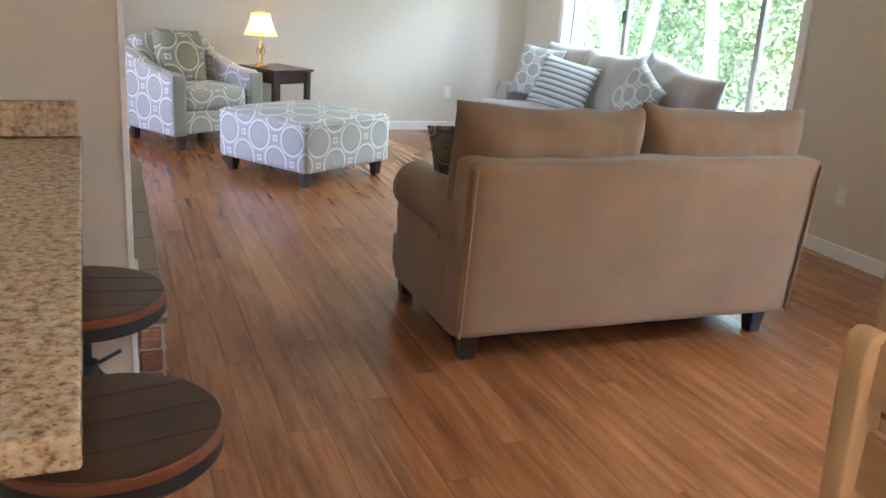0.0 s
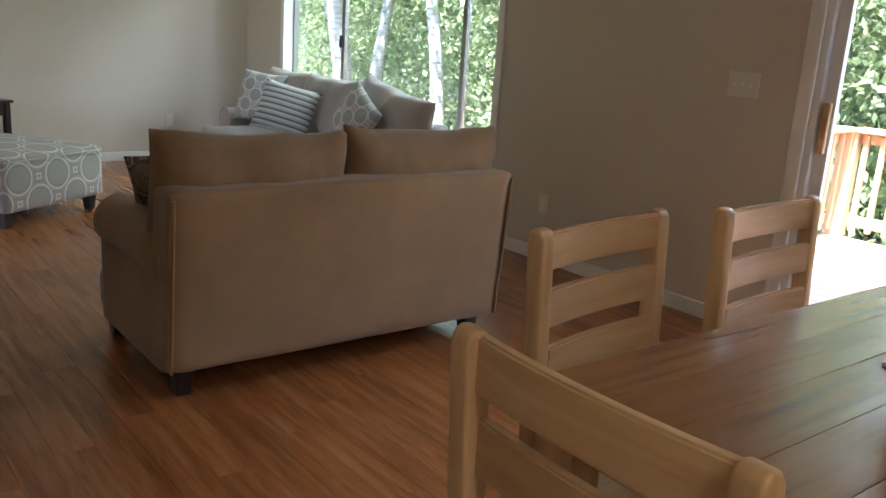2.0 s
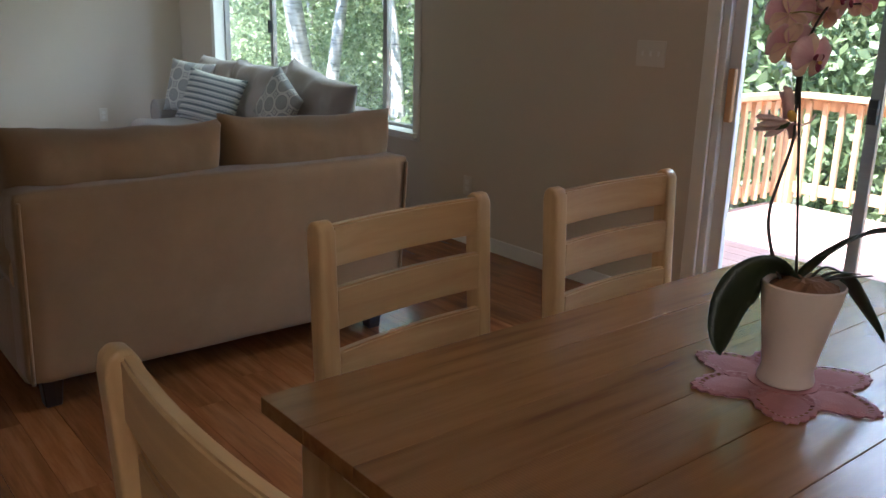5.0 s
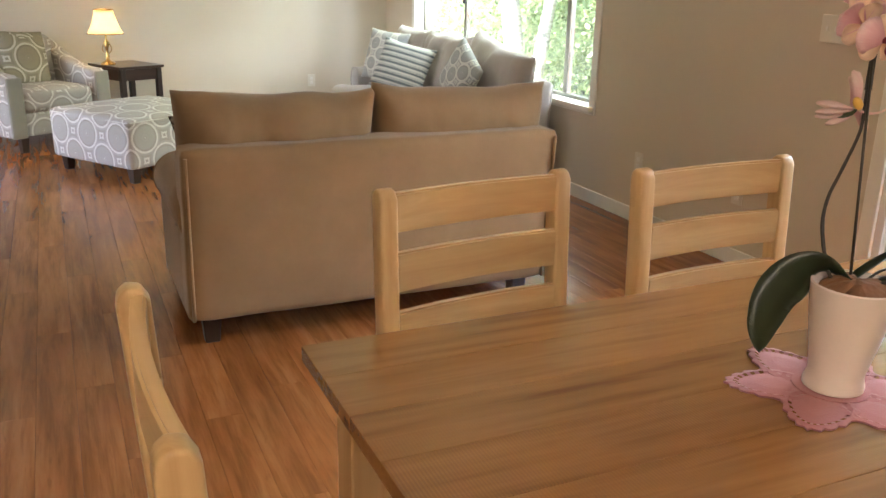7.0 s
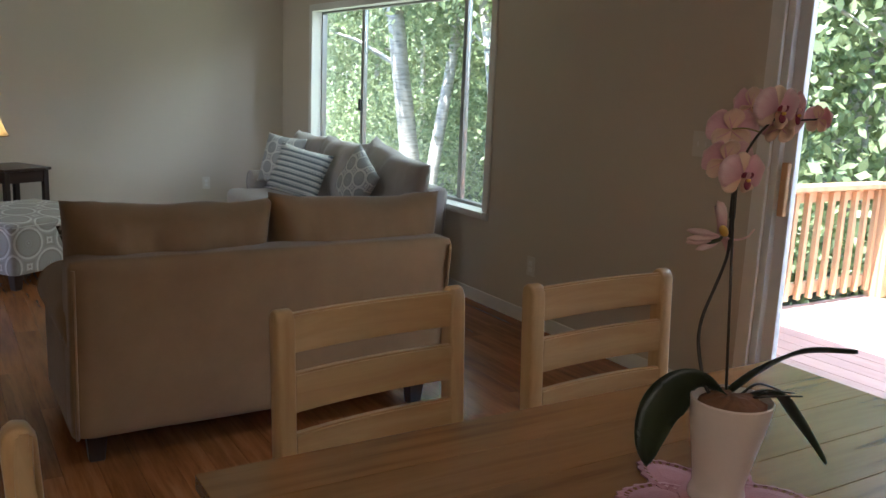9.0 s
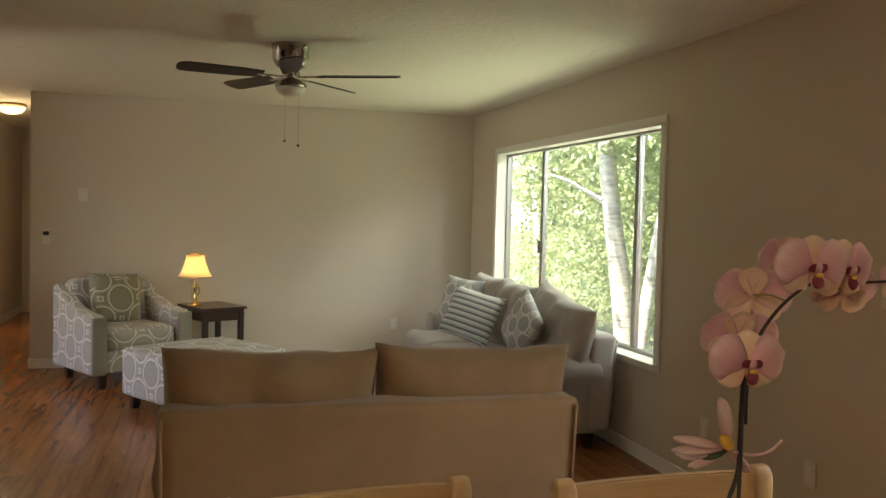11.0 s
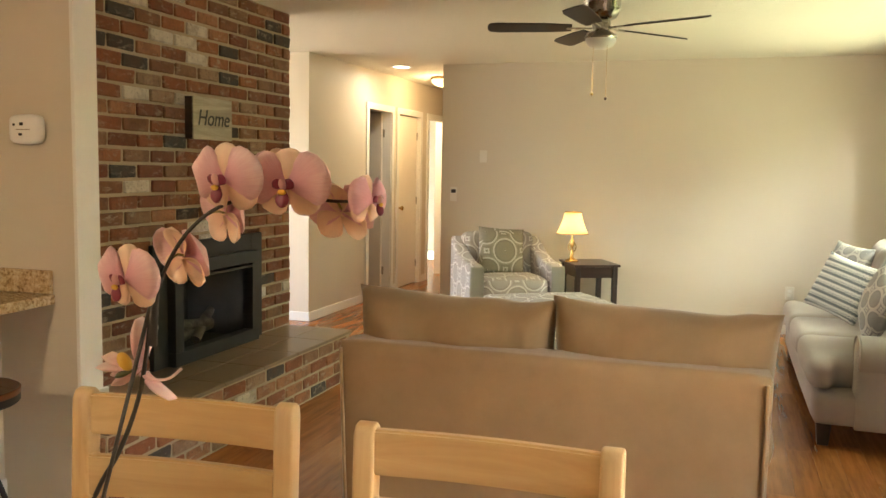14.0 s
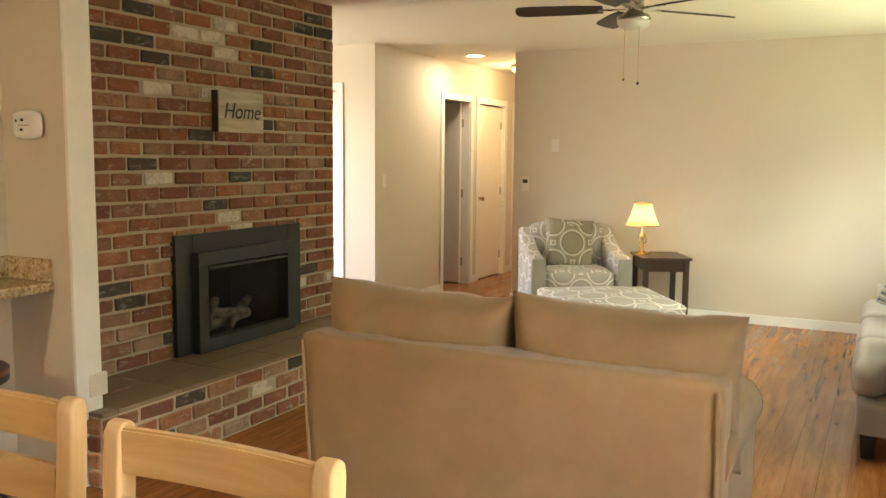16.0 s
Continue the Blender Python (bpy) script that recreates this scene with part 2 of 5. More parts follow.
def medallion_fabric(name, pitch, ground, disc, dark, pale, shift=(0.0, 0.0)):
    """Woven upholstery with staggered round medallions, each a set of fringed rings."""
    n = Nodes(name, 0.9, 0.0, 0.2)
    split = n.node("SeparateXYZ", Vector=n.coord.outputs["UV"])
    x = n.math("MULTIPLY_ADD", split.outputs[0], 1 / pitch, shift[0])
    y = n.math("MULTIPLY_ADD", split.outputs[1], 1 / pitch, shift[1])
    ways = []
    for k in (0.0, 0.5):
        fx = n.math("SUBTRACT", n.math("FRACT", n.math("ADD", x, k)), 0.5)
        fy = n.math("SUBTRACT", n.math("FRACT", n.math("ADD", y, k)), 0.5)
        d = n.math("SQRT", n.math("ADD", n.math("MULTIPLY", fx, fx), n.math("MULTIPLY", fy, fy)))
        ways.append((d, n.math("ARCTAN2", fy, fx)))
    (da, aa), (db, ab) = ways
    nearer = n.math("LESS_THAN", da, db)
    d = n.math("MINIMUM", da, db)
    angle = n.math("ADD", n.math("MULTIPLY", nearer, aa), n.math("MULTIPLY", n.math("SUBTRACT", 1.0, nearer), ab))
    spokes = n.math("SINE", n.math("MULTIPLY", angle, 44.0))
    wave = n.math("ADD", d, n.math("MULTIPLY", spokes, 0.006))
    mid = tuple((a + b) / 2 for a, b in zip(disc, dark))
    tone = n.ramp(n.math("MULTIPLY", wave, 2.0), [(0.0, pale), (0.035, dark), (0.075, disc), (0.17, mid), (0.20, disc), (0.50, mid), (0.555, dark),
                                                 (0.585, pale), (0.675, ground), (0.76, mid), (0.84, ground), (0.87, pale), (0.935, mid)], True)
    band = n.math("MULTIPLY", n.math("GREATER_THAN", d, 0.10), n.math("LESS_THAN", d, 0.285))
    hatch = n.math("MULTIPLY", n.math("MULTIPLY_ADD", spokes, 0.5, 0.5), n.math("MULTIPLY", band, 0.40))
    tone = n.mix(hatch, tone, dark)
    vec = n.mapped()
    thread, nap = n.noise(vec, 380.0, 2.0), n.noise(vec, 4.0, 4.0)
    tone = n.mix(n.math("MULTIPLY", thread, 0.3), tone, scaled(mid, 0.7))
    tone = n.mix(n.math("MULTIPLY", nap, 0.15), tone, dark)
    return n.done(tone, thread, 0.25, 0.003)


def stripe_fabric(name, pitch, ground, dark):
    """Woven zigzag stripes across a cushion."""
    n = Nodes(name, 0.9, 0.0, 0.2)
    split = n.node("SeparateXYZ", Vector=n.coord.outputs["UV"])
    zig = n.math("MULTIPLY", n.math("PINGPONG", split.outputs[0], 0.012), 0.7)
    y = n.math("FRACT", n.math("DIVIDE", n.math("ADD", split.outputs[1], zig), pitch))
    tone = n.ramp(y, [(0.0, dark), (0.42, ground), (0.55, scaled(dark, 1.5)), (0.66, ground)], True)
    thread = n.noise(n.mapped(), 380.0, 2.0)
    tone = n.mix(n.math("MULTIPLY", thread, 0.25), tone, scaled(dark, 0.8))
    return n.done(tone, thread, 0.25, 0.003)


def granite_stone(name):
    n = Nodes(name, 0.18)
    vec = n.mapped()
    a, b, c = n.noise(vec, 55.0, 5.0, 0.7), n.noise(vec, 130.0, 3.0, 0.6), n.noise(vec, 22.0, 3.0)
    tone = n.ramp(a, [(0.34, (0.10, 0.06, 0.03)), (0.42, (0.34, 0.22, 0.11)), (0.52, (0.55, 0.42, 0.26)), (0.66, (0.66, 0.56, 0.40))])
    tone = n.mix(n.math("MULTIPLY", n.math("GREATER_THAN", b, 0.62), 0.75), tone, (0.07, 0.04, 0.025))
    tone = n.mix(n.math("MULTIPLY", c, 0.4), tone, (0.50, 0.36, 0.20))
    return n.done(tone, a, 0.02, 0.002)


def brick_clay(name):
    """Used brick: each one its own red, brown, charcoal or whitewashed tone, smeared with old mortar."""
    n = Nodes(name, 0.85)
    vec = n.mapped((1, 1, 1), "Object", True)
    tone = n.ramp(n.random(), [(0.0, (0.20, 0.068, 0.036)), (0.15, (0.26, 0.092, 0.042)), (0.30, (0.32, 0.125, 0.056)), (0.44, (0.23, 0.105, 0.056)), (0.56, (0.35, 0.165, 0.085)),
                               (0.68, (0.27, 0.15, 0.085)), (0.78, (0.33, 0.21, 0.13)), (0.86, (0.055, 0.05, 0.047)), (0.955, (0.64, 0.58, 0.49))], True)
    pores, patch, smear = n.noise(vec, 75.0, 5.0, 0.65), n.noise(vec, 9.0, 5.0, 0.65), n.noise(n.mapped((1, 14, 34), "Object", True), 1.0, 4.0, 0.6, 0.8)
    worn = n.ramp(n.noise(n.mapped((1, 1, 1), "Generated", True), 1.1, 2.0), [(0.40, (0.15, 0.15, 0.15)), (0.62, (1, 1, 1))])
    tone = n.mix(n.math("MULTIPLY", n.ramp(patch, [(0.40, (0.8, 0.8, 0.8)), (0.55, (0, 0, 0))]), 0.5), tone, (0.11, 0.05, 0.028))
    lime = n.math("MULTIPLY", n.ramp(smear, [(0.53, (0, 0, 0)), (0.70, (1, 1, 1))]), worn)
    tone = n.mix(n.math("MULTIPLY", lime, 0.62), tone, (0.50, 0.43, 0.34))
    tone = n.mix(n.math("MULTIPLY", n.ramp(pores, [(0.30, (1, 1, 1)), (0.45, (0, 0, 0))]), 0.6), tone, (0.06, 0.03, 0.02))
    return n.done(tone, n.math("ADD", n.math("ADD", pores, patch), lime), 0.55, 0.008)


def clear_glass(name):
    n = Nodes(name, 0.0)
    n.bsdf.inputs["Transmission Weight"].default_value = 1.0
    n.bsdf.inputs["IOR"].default_value = 1.45 if name == "window glass" else 1.12
    n.bsdf.inputs["Base Color"].default_value = (0.98, 1.0, 0.99, 1)
    return n.mat


def glow(name, color, strength):
    n = Nodes(name, 0.5)
    n.bsdf.inputs["Base Color"].default_value = (*color, 1)
    n.bsdf.inputs["Emission Color"].default_value = (*color, 1)
    n.bsdf.inputs["Emission Strength"].default_value = strength
    return n.mat


def leaf_green(name, a, b, thin=0.5):
    """Leaves: tone by island, some light through them."""
    n = Nodes(name, 0.5)
    pick = n.tree.nodes.new("ShaderNodeNewGeometry").outputs["Random Per Island"]
    tone = n.ramp(pick, [(0, a), (0.6, tuple((p + q) / 2 for p, q in zip(a, b))), (1, b)])
    n.put(n.bsdf.inputs["Base Color"], tone)
    through_leaf = n.node("BsdfTranslucent", Color=tone)
    both = n.node("MixShader", Fac=thin)
    n.tree.links.new(n.bsdf.outputs[0], both.inputs[1])
    n.tree.links.new(through_leaf.outputs[0], both.inputs[2])
    n.tree.links.new(both.outputs[0], n.tree.nodes["Material Output"].inputs["Surface"])
    return n.mat


def birch_bark(name):
    n = Nodes(name, 0.8)
    band = n.noise(n.mapped((3, 3, 14)), 1.6, 5.0, 0.6)
    blot = n.noise(n.mapped(), 3.0, 4.0)
    tone = n.ramp(band, [(0.32, (0.05, 0.045, 0.04)), (0.40, (0.36, 0.32, 0.25)), (0.6, (0.62, 0.55, 0.43))])
    tone = n.mix(n.math("MULTIPLY", blot, 0.5), tone, (0.33, 0.30, 0.25))
    return n.done(tone, band, 0.4, 0.02)


def floor_laminate(name):
    """Laminate planks with strong orange-brown figure along y and short dark flecks, each its own grain."""
    n = Nodes(name, 0.2)
    grain = n.noise(n.mapped((15, 1.3, 1), "Object", True), 1.2, 6.0, 0.62, 0.25)
    streak = n.noise(n.mapped((46, 2.2, 1), "Object", True), 1.0, 5.0, 0.65, 0.3)
    fleck = n.noise(n.mapped((60, 7.5, 1), "Object", True), 1.0, 2.0, 0.5, 0.2)
    cloud = n.noise(n.mapped((3.2, 0.8, 1), "Object", True), 1.0, 3.0)
    tone = n.ramp(grain, [(0.30, (0.19, 0.060, 0.016)), (0.42, (0.265, 0.090, 0.024)), (0.54, (0.345, 0.130, 0.036)), (0.70, (0.42, 0.178, 0.054))])
    tone = n.mix(n.math("MULTIPLY", n.ramp(streak, [(0.30, (1, 1, 1)), (0.48, (0, 0, 0))]), 0.46), tone, (0.110, 0.030, 0.009))
    tone = n.mix(n.math("MULTIPLY", n.ramp(fleck, [(0.27, (1, 1, 1)), (0.36, (0, 0, 0))]), 0.22), tone, (0.075, 0.018, 0.008))
    tone = n.mix(n.math("MULTIPLY", cloud, 0.22), tone, (0.40, 0.175, 0.058))
    tone = n.mix(1.0, tone, n.ramp(n.random(), [(0, (0.82, 0.81, 0.80)), (1, (0.97, 0.96, 0.94))]), "MULTIPLY")
    return n.done(tone, None, 0, 0, n.math("MULTIPLY_ADD", cloud, 0.06, 0.22))


WALL = wall_paint("beige wall paint", (0.60, 0.53, 0.43))
CEILING = None
n_ = Nodes("knockdown ceiling paint", 0.8)
v_ = n_.mapped()
k_ = n_.ramp(n_.noise(v_, 16.0, 5.0, 0.6), [(0.50, (0, 0, 0)), (0.60, (1, 1, 1))])
CEILING = n_.done(n_.mix(n_.noise(v_, 1.0), (0.72, 0.68, 0.58), (0.77, 0.73, 0.63)), k_, 0.35, 0.006)
TRIM = plain("white trim paint", (0.78, 0.76, 0.71), 0.4, 0, 0.05)
DOOR_PAINT = plain("white door paint", (0.80, 0.74, 0.64), 0.35, 0, 0.05)
PLASTIC = plain("white plastic", (0.70, 0.66, 0.58), 0.35, 0, 0.04)
FLOOR = floor_laminate("laminate planks")
GAP = plain("dark plank joint", (0.13, 0.052, 0.02), 0.7)
BRICK = brick_clay("used brick")
MORTAR = plain("grey-tan mortar", (0.46, 0.37, 0.26), 0.95, 0, 0.2, 12.0, 0.5, 60.0)
HEARTH_TILE = plain("brown slate tile", (0.21, 0.15, 0.09), 0.38, 0, 0.35, 5.0, 0.2, 25.0)
BLACK_STEEL = plain("black steel", (0.022, 0.023, 0.022), 0.5, 0.1, 0.2)
DARK_INSIDE = plain("sooty firebox", (0.012, 0.012, 0.012), 0.9)
LOG = wood("charred ceramic log", (0.24, 0.19, 0.14), (0.05, 0.04, 0.03), rough=0.9)
LOVESEAT = fabric("tan microfibre", (0.315, 0.203, 0.104), vary=0.36)
SOFA = fabric("light taupe chenille", (0.41, 0.365, 0.335))
MEDALLION = medallion_fabric("medallion upholstery", 0.31, (0.49, 0.455, 0.425), (0.48, 0.445, 0.41), (0.35, 0.32, 0.29), (0.80, 0.77, 0.73))
MEDALLION_SMALL = medallion_fabric("medallion cushion", 0.34, (0.33, 0.30, 0.225), (0.33, 0.30, 0.22), (0.21, 0.185, 0.13), (0.66, 0.62, 0.52), (0.5, 0.5))
PAISLEY = medallion_fabric("ring print cushion", 0.17, (0.66, 0.65, 0.61), (0.40, 0.40, 0.39), (0.27, 0.27, 0.27), (0.70, 0.68, 0.62))
PAISLEY_DARK = medallion_fabric("dark ring print cushion", 0.22, (0.10, 0.085, 0.07), (0.30, 0.25, 0.19), (0.06, 0.05, 0.045), (0.42, 0.37, 0.29))
STRIPES = stripe_fabric("zigzag stripe cushion", 0.045, (0.70, 0.69, 0.64), (0.16, 0.18, 0.19))
ESPRESSO = wood("espresso stained wood", (0.075, 0.035, 0.020), (0.025, 0.012, 0.008), rough=0.3)
LEG_DARK = wood("dark furniture leg", (0.05, 0.028, 0.018), (0.02, 0.011, 0.008), along=(22, 22, 2), rough=0.4)
MAPLE = wood("honey maple", (0.60, 0.41, 0.205), (0.46, 0.28, 0.12), along=(2.2, 26, 26), rough=0.38, streak=0.25, tone_spread=0.1)
MAPLE_UP = wood("honey maple upright", (0.60, 0.41, 0.205), (0.46, 0.28, 0.12), along=(26, 26, 2.2), rough=0.38, streak=0.25, tone_spread=0.1)


def sawn_top(name):
    """Brown tabletop boards with grain along x and shallow curved saw marks across them."""
    n = Nodes(name, 0.3)
    vec = n.mapped((2.0, 26, 26), "Object", True)
    grain = n.noise(vec, 1.0, 5.0, 0.5)
    fleck = n.noise(n.mapped((14, 120, 60), "Object", True), 1.0, 2.0)
    saw = n.node("TexWave", Vector=n.mapped((1.0, 0.45, 1), "Object", True), Scale=58.0, Distortion=2.6, Detail=1.0, Detail_Scale=0.35)
    area = n.ramp(n.noise(n.mapped((1.1, 3, 1), "Object", True), 1.0, 2.0), [(0.50, (0, 0, 0)), (0.66, (1, 1, 1))])
    ridge = n.math("MULTIPLY", saw.outputs["Fac"], area)
    tone = n.ramp(grain, [(0.28, (0.165, 0.066, 0.020)), (0.42, (0.24, 0.108, 0.030)), (0.56, (0.275, 0.130, 0.037)), (0.72, (0.215, 0.092, 0.025))])
    tone = n.mix(n.math("MULTIPLY", ridge, 0.30), tone, (0.10, 0.05, 0.026))
    tone = n.mix(n.math("MULTIPLY", n.ramp(fleck, [(0.30, (1, 1, 1)), (0.38, (0, 0, 0))]), 0.06), tone, (0.09, 0.046, 0.022))
    tone = n.mix(1.0, tone, n.ramp(n.random(), [(0, (0.92, 0.92, 0.92)), (1, (1.06, 1.05, 1.03))]), "MULTIPLY")
    n.bsdf.inputs["Coat Weight"].default_value = 0.25
    n.bsdf.inputs["Coat Roughness"].default_value = 0.22
    return n.done(tone, ridge, 0.10, 0.003, n.math("MULTIPLY_ADD", grain, 0.02, 0.24))


TABLE_TOP = sawn_top("brown sawn tabletop")
STOOL_TOP = wood("dark walnut stool seat", (0.10, 0.043, 0.024), (0.042, 0.020, 0.013), along=(2.0, 24, 24), rough=0.32, tone_spread=0.2)
STOOL_EDGE = plain("worn copper-brown rim", (0.20, 0.075, 0.03), 0.4, 0.2, 0.3)
GRANITE = granite_stone("tan speckled granite")
BRASS = plain("polished brass", (0.62, 0.42, 0.16), 0.22, 1.0, 0.1)
NICKEL = plain("brushed nickel", (0.36, 0.33, 0.28), 0.28, 1.0, 0.12)
BLADE = wood("dark fan blade", (0.055, 0.035, 0.025), (0.022, 0.015, 0.012), rough=0.45)
FROSTED = plain("frosted white glass", (0.80, 0.79, 0.74), 0.3, 0, 0.03)
ALUMINIUM = plain("aluminium window frame", (0.27, 0.26, 0.24), 0.35, 0.6, 0.06)
VINYL = plain("white vinyl frame", (0.76, 0.76, 0.74), 0.4, 0, 0.05)
GLASS = clear_glass("window glass")
FIRE_GLASS = clear_glass("fireplace glass")
CERAMIC = plain("pale pink ceramic", (0.74, 0.63, 0.57), 0.3, 0, 0.04)
DOILY_YARN = fabric("dusty pink crochet", (0.40, 0.165, 0.17), weave=260.0)
BARK_MIX = plain("orchid bark", (0.20, 0.095, 0.045), 0.9, 0, 0.5, 40.0, 0.6, 70.0)
ORCHID_LEAF = plain("dark orchid leaf", (0.045, 0.060, 0.028), 0.32, 0, 0.25, 14.0)
STEM = plain("orchid stem", (0.030, 0.022, 0.016), 0.5, 0, 0.3, 30.0)
DECK_WOOD = wood("redwood deck board", (0.62, 0.40, 0.31), (0.48, 0.28, 0.21), along=(24, 1.5, 24), rough=0.6, tone_spread=0.2)
CEDAR = wood("cedar railing", (0.66, 0.44, 0.24), (0.50, 0.29, 0.14), along=(18, 18, 2), rough=0.65, tone_spread=0.15)
LEAVES = leaf_green("maple leaves", (0.15, 0.195, 0.075), (0.46, 0.50, 0.25))
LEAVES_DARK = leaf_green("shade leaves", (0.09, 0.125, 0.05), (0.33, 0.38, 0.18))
BIRCH = birch_bark("birch bark")
GROUND = plain("forest floor", (0.07, 0.075, 0.035), 0.95, 0, 0.5, 1.2, 0.5, 14.0)
ROOF = plain("roof shingle", (0.10, 0.095, 0.09), 0.9)
SIDING = plain("tan siding", (0.42, 0.37, 0.30), 0.8)

# ---- structure ----
H = 2.44                     # ceiling
XL, YB = -4.21, -9.6         # bar wall, wall behind
HALL_X, HALL_Y = -4.95, -1.13
WB0, WB1 = -5.345, -5.22      # wall return beside the chimney
WIN = (-3.72, -0.76, 0.60, 2.03)     # window opening: y, y, z, z
DOOR = (-7.66, -5.88, -0.02, 2.05)   # sliding door opening


def wall_with_holes(name, axis, at, thick, lo, hi, z0, z1, holes, material, label):
    """A wall in a plane of constant x or y, with rectangular openings that go through it: (from, to, z0, z1)."""
    bm = bmesh.new()

    def slab(a, b, c, d):
        if b - a > 1e-4 and d - c > 1e-4:
            if axis == "x":
                box(at, at + thick, a, b, c, d, bm=bm)
            else:
                box(a, b, at, at + thick, c, d, bm=bm)
    edge = lo
    for a, b, c, d in sorted(holes):
        slab(edge, a, z0, z1)
        slab(a, b, z0, c)
        slab(a, b, d, z1)
        edge = b
    slab(edge, hi, z0, z1)
    return structure(name, bm, material, label, "wall")


floor_base = structure("floor", box(-7.2, 0.0, YB, 4.4, -0.14, -0.009), GAP, "reddish brown wood-look laminate plank floor, glossy", "floor")
structure("ceiling", box(-7.2, 0.0, YB, 4.4, H, H + 0.1), CEILING, "off-white textured ceiling with soft green daylight", "ceiling")
wall_with_holes("wall_east", "x", 0.0, 0.14, YB, 0.12, -0.14, H + 0.1, [(WIN[0], WIN[1], WIN[2], WIN[3]), (DOOR[0], DOOR[1], DOOR[2], DOOR[3])], WALL,
                "beige painted wall with a wide window and a sliding door")
structure("wall_north", box(-4.06, 0.0, 0.0, 0.12, 0, H), WALL, "plain beige painted living room end wall", "wall")
structure("wall_hall_east", box(-4.06, -3.94, 0.12, 4.4, 0, H), WALL, "beige hallway wall", "wall")
DOORS = [(0.22, 0.86), (1.08, 1.80), (2.12, 2.76)]   # hall doors along y
wall_with_holes("wall_hall_west", "x", HALL_X - 0.12, 0.12, HALL_Y, 4.4, 0, H, [(a, b, -0.01, 2.03) for a, b in DOORS], WALL, "cream hallway wall with three doorways")
wall_with_holes("wall_hall_end", "y", 4.28, 0.12, HALL_X, -4.06, 0, H, [(-4.85, -4.15, -0.01, 2.03)], WALL, "hallway end wall with a doorway")
wall_with_holes("wall_foyer_north", "y", HALL_Y, 0.12, -7.2, HALL_X - 0.12, 0, H, [(-6.08, -5.36, -0.01, 2.03)], WALL, "pale entry wall with a closet door")
wall_with_holes("wall_foyer_west", "x", -7.2, 0.12, -5.45, HALL_Y, 0, H, [(-3.6, -2.0, 0.5, 2.1)], WALL, "entry wall with a window")
structure("wall_foyer_south", box(-7.2, -4.9, -5.45, -5.31, 0, H), WALL, "entry wall behind the chimney", "wall")
structure("wall_bar", box(XL - 0.14, XL, YB, WB0, 0, H), WALL, "tan painted wall behind the granite bar", "wall")
structure("wall_bar_return", box(-4.9, -3.815, WB0, WB1, 0, H), WALL, "tan painted wall return beside the brick chimney", "wall")
structure("wall_south", box(XL - 0.14, 0.0, YB - 0.12, YB, 0, H), WALL, "beige wall behind the dining table", "wall")
structure("wall_rooms_west", box(-7.32, -7.2, HALL_Y, 4.4, 0, H), WALL, "far wall of the side rooms", "wall")
structure("wall_rooms_north", box(-7.2, -3.94, 5.6, 5.7, 0, H), WALL, "far wall of the end room", "wall")
structure("wall_rooms_divider", box(-7.2, HALL_X - 0.12, 0.95, 1.0, 0, H), WALL, "wall between the side rooms", "wall")
structure("wall_rooms_divider_far", box(-7.2, HALL_X - 0.12, 1.9, 1.95, 0, H), WALL, "wall beside the bathroom", "wall")
structure("wall_end_room_west", box(-5.2, -5.1, 4.4, 5.6, 0, H), WALL, "side wall of the end room", "wall")
structure("wall_end_room_east", box(-3.94, -3.84, 4.4, 5.6, 0, H), WALL, "side wall of the end room", "wall")
structure("floor_end_room", box(-5.2, -3.9, 4.4, 5.6, -0.14, 0), FLOOR, "laminate floor of the end room", "floor")
structure("ceiling_end_room", box(-7.2, -3.84, 4.4, 5.7, H, H + 0.1), CEILING, "off-white ceiling of the end room", "ceiling")
structure("roof", box(-8.0, 0.62, YB - 0.6, 6.2, H + 0.14, H + 0.3), ROOF, "grey shingle roof with eaves over the deck", "roof")

# trim at the open end of the bar wall
structure("trim_wall_end", box(-3.815, -3.797, WB0 - 0.006, WB1, 0.0, H, 0.003), TRIM, "white painted trim on the wall end", "trim")


def baseboard(x0, x1, y0, y1):
    structure("baseboard", box(x0, x1, y0, y1, 0, 0.085, 0.004), TRIM, "white painted baseboard along the wall", "baseboard")


T = 0.013
baseboard(-4.06, -T, -T, 0)
baseboard(-T, 0, -5.80, 0)
baseboard(-T, 0, YB, -7.74)
baseboard(HALL_X, HALL_X + T, HALL_Y - T, 0.15)
baseboard(HALL_X, HALL_X + T, 0.93, 1.01)
baseboard(HALL_X, HALL_X + T, 1.87, 2.05)
baseboard(HALL_X, HALL_X + T, 2.83, 4.28)
baseboard(-5.29, HALL_X, HALL_Y - T, HALL_Y)
baseboard(-4.06 - T, -4.06, -T, 4.28)
baseboard(XL, XL + T, YB, WB0)


def casing_x(x, a, b, top, out):
    """Door casing on a wall of constant x; out: the side it stands proud on."""
    w, t = 0.07, 0.016 * out
    lo, hi = min(x, x + t), max(x, x + t)
    bm = box(lo, hi, a - w, a, 0, top + w, 0.004)
    box(lo, hi, b, b + w, 0, top + w, 0.004, bm=bm)
    box(lo, hi, a, b, top, top + w, 0.004, bm=bm)
    return bm


for k, (a, b) in enumerate(DOORS):
    structure("door_casing", casing_x(HALL_X, a, b, 2.03, 1), TRIM, "white painted door casing in the hall", "trim")
    jamb = box(HALL_X - 0.12, HALL_X, a, a + 0.012, 0, 2.03)
    box(HALL_X - 0.12, HALL_X, b - 0.012, b, 0, 2.03, bm=jamb)
    structure("door_jamb", jamb, TRIM, "white painted door jamb in the hall", "trim")

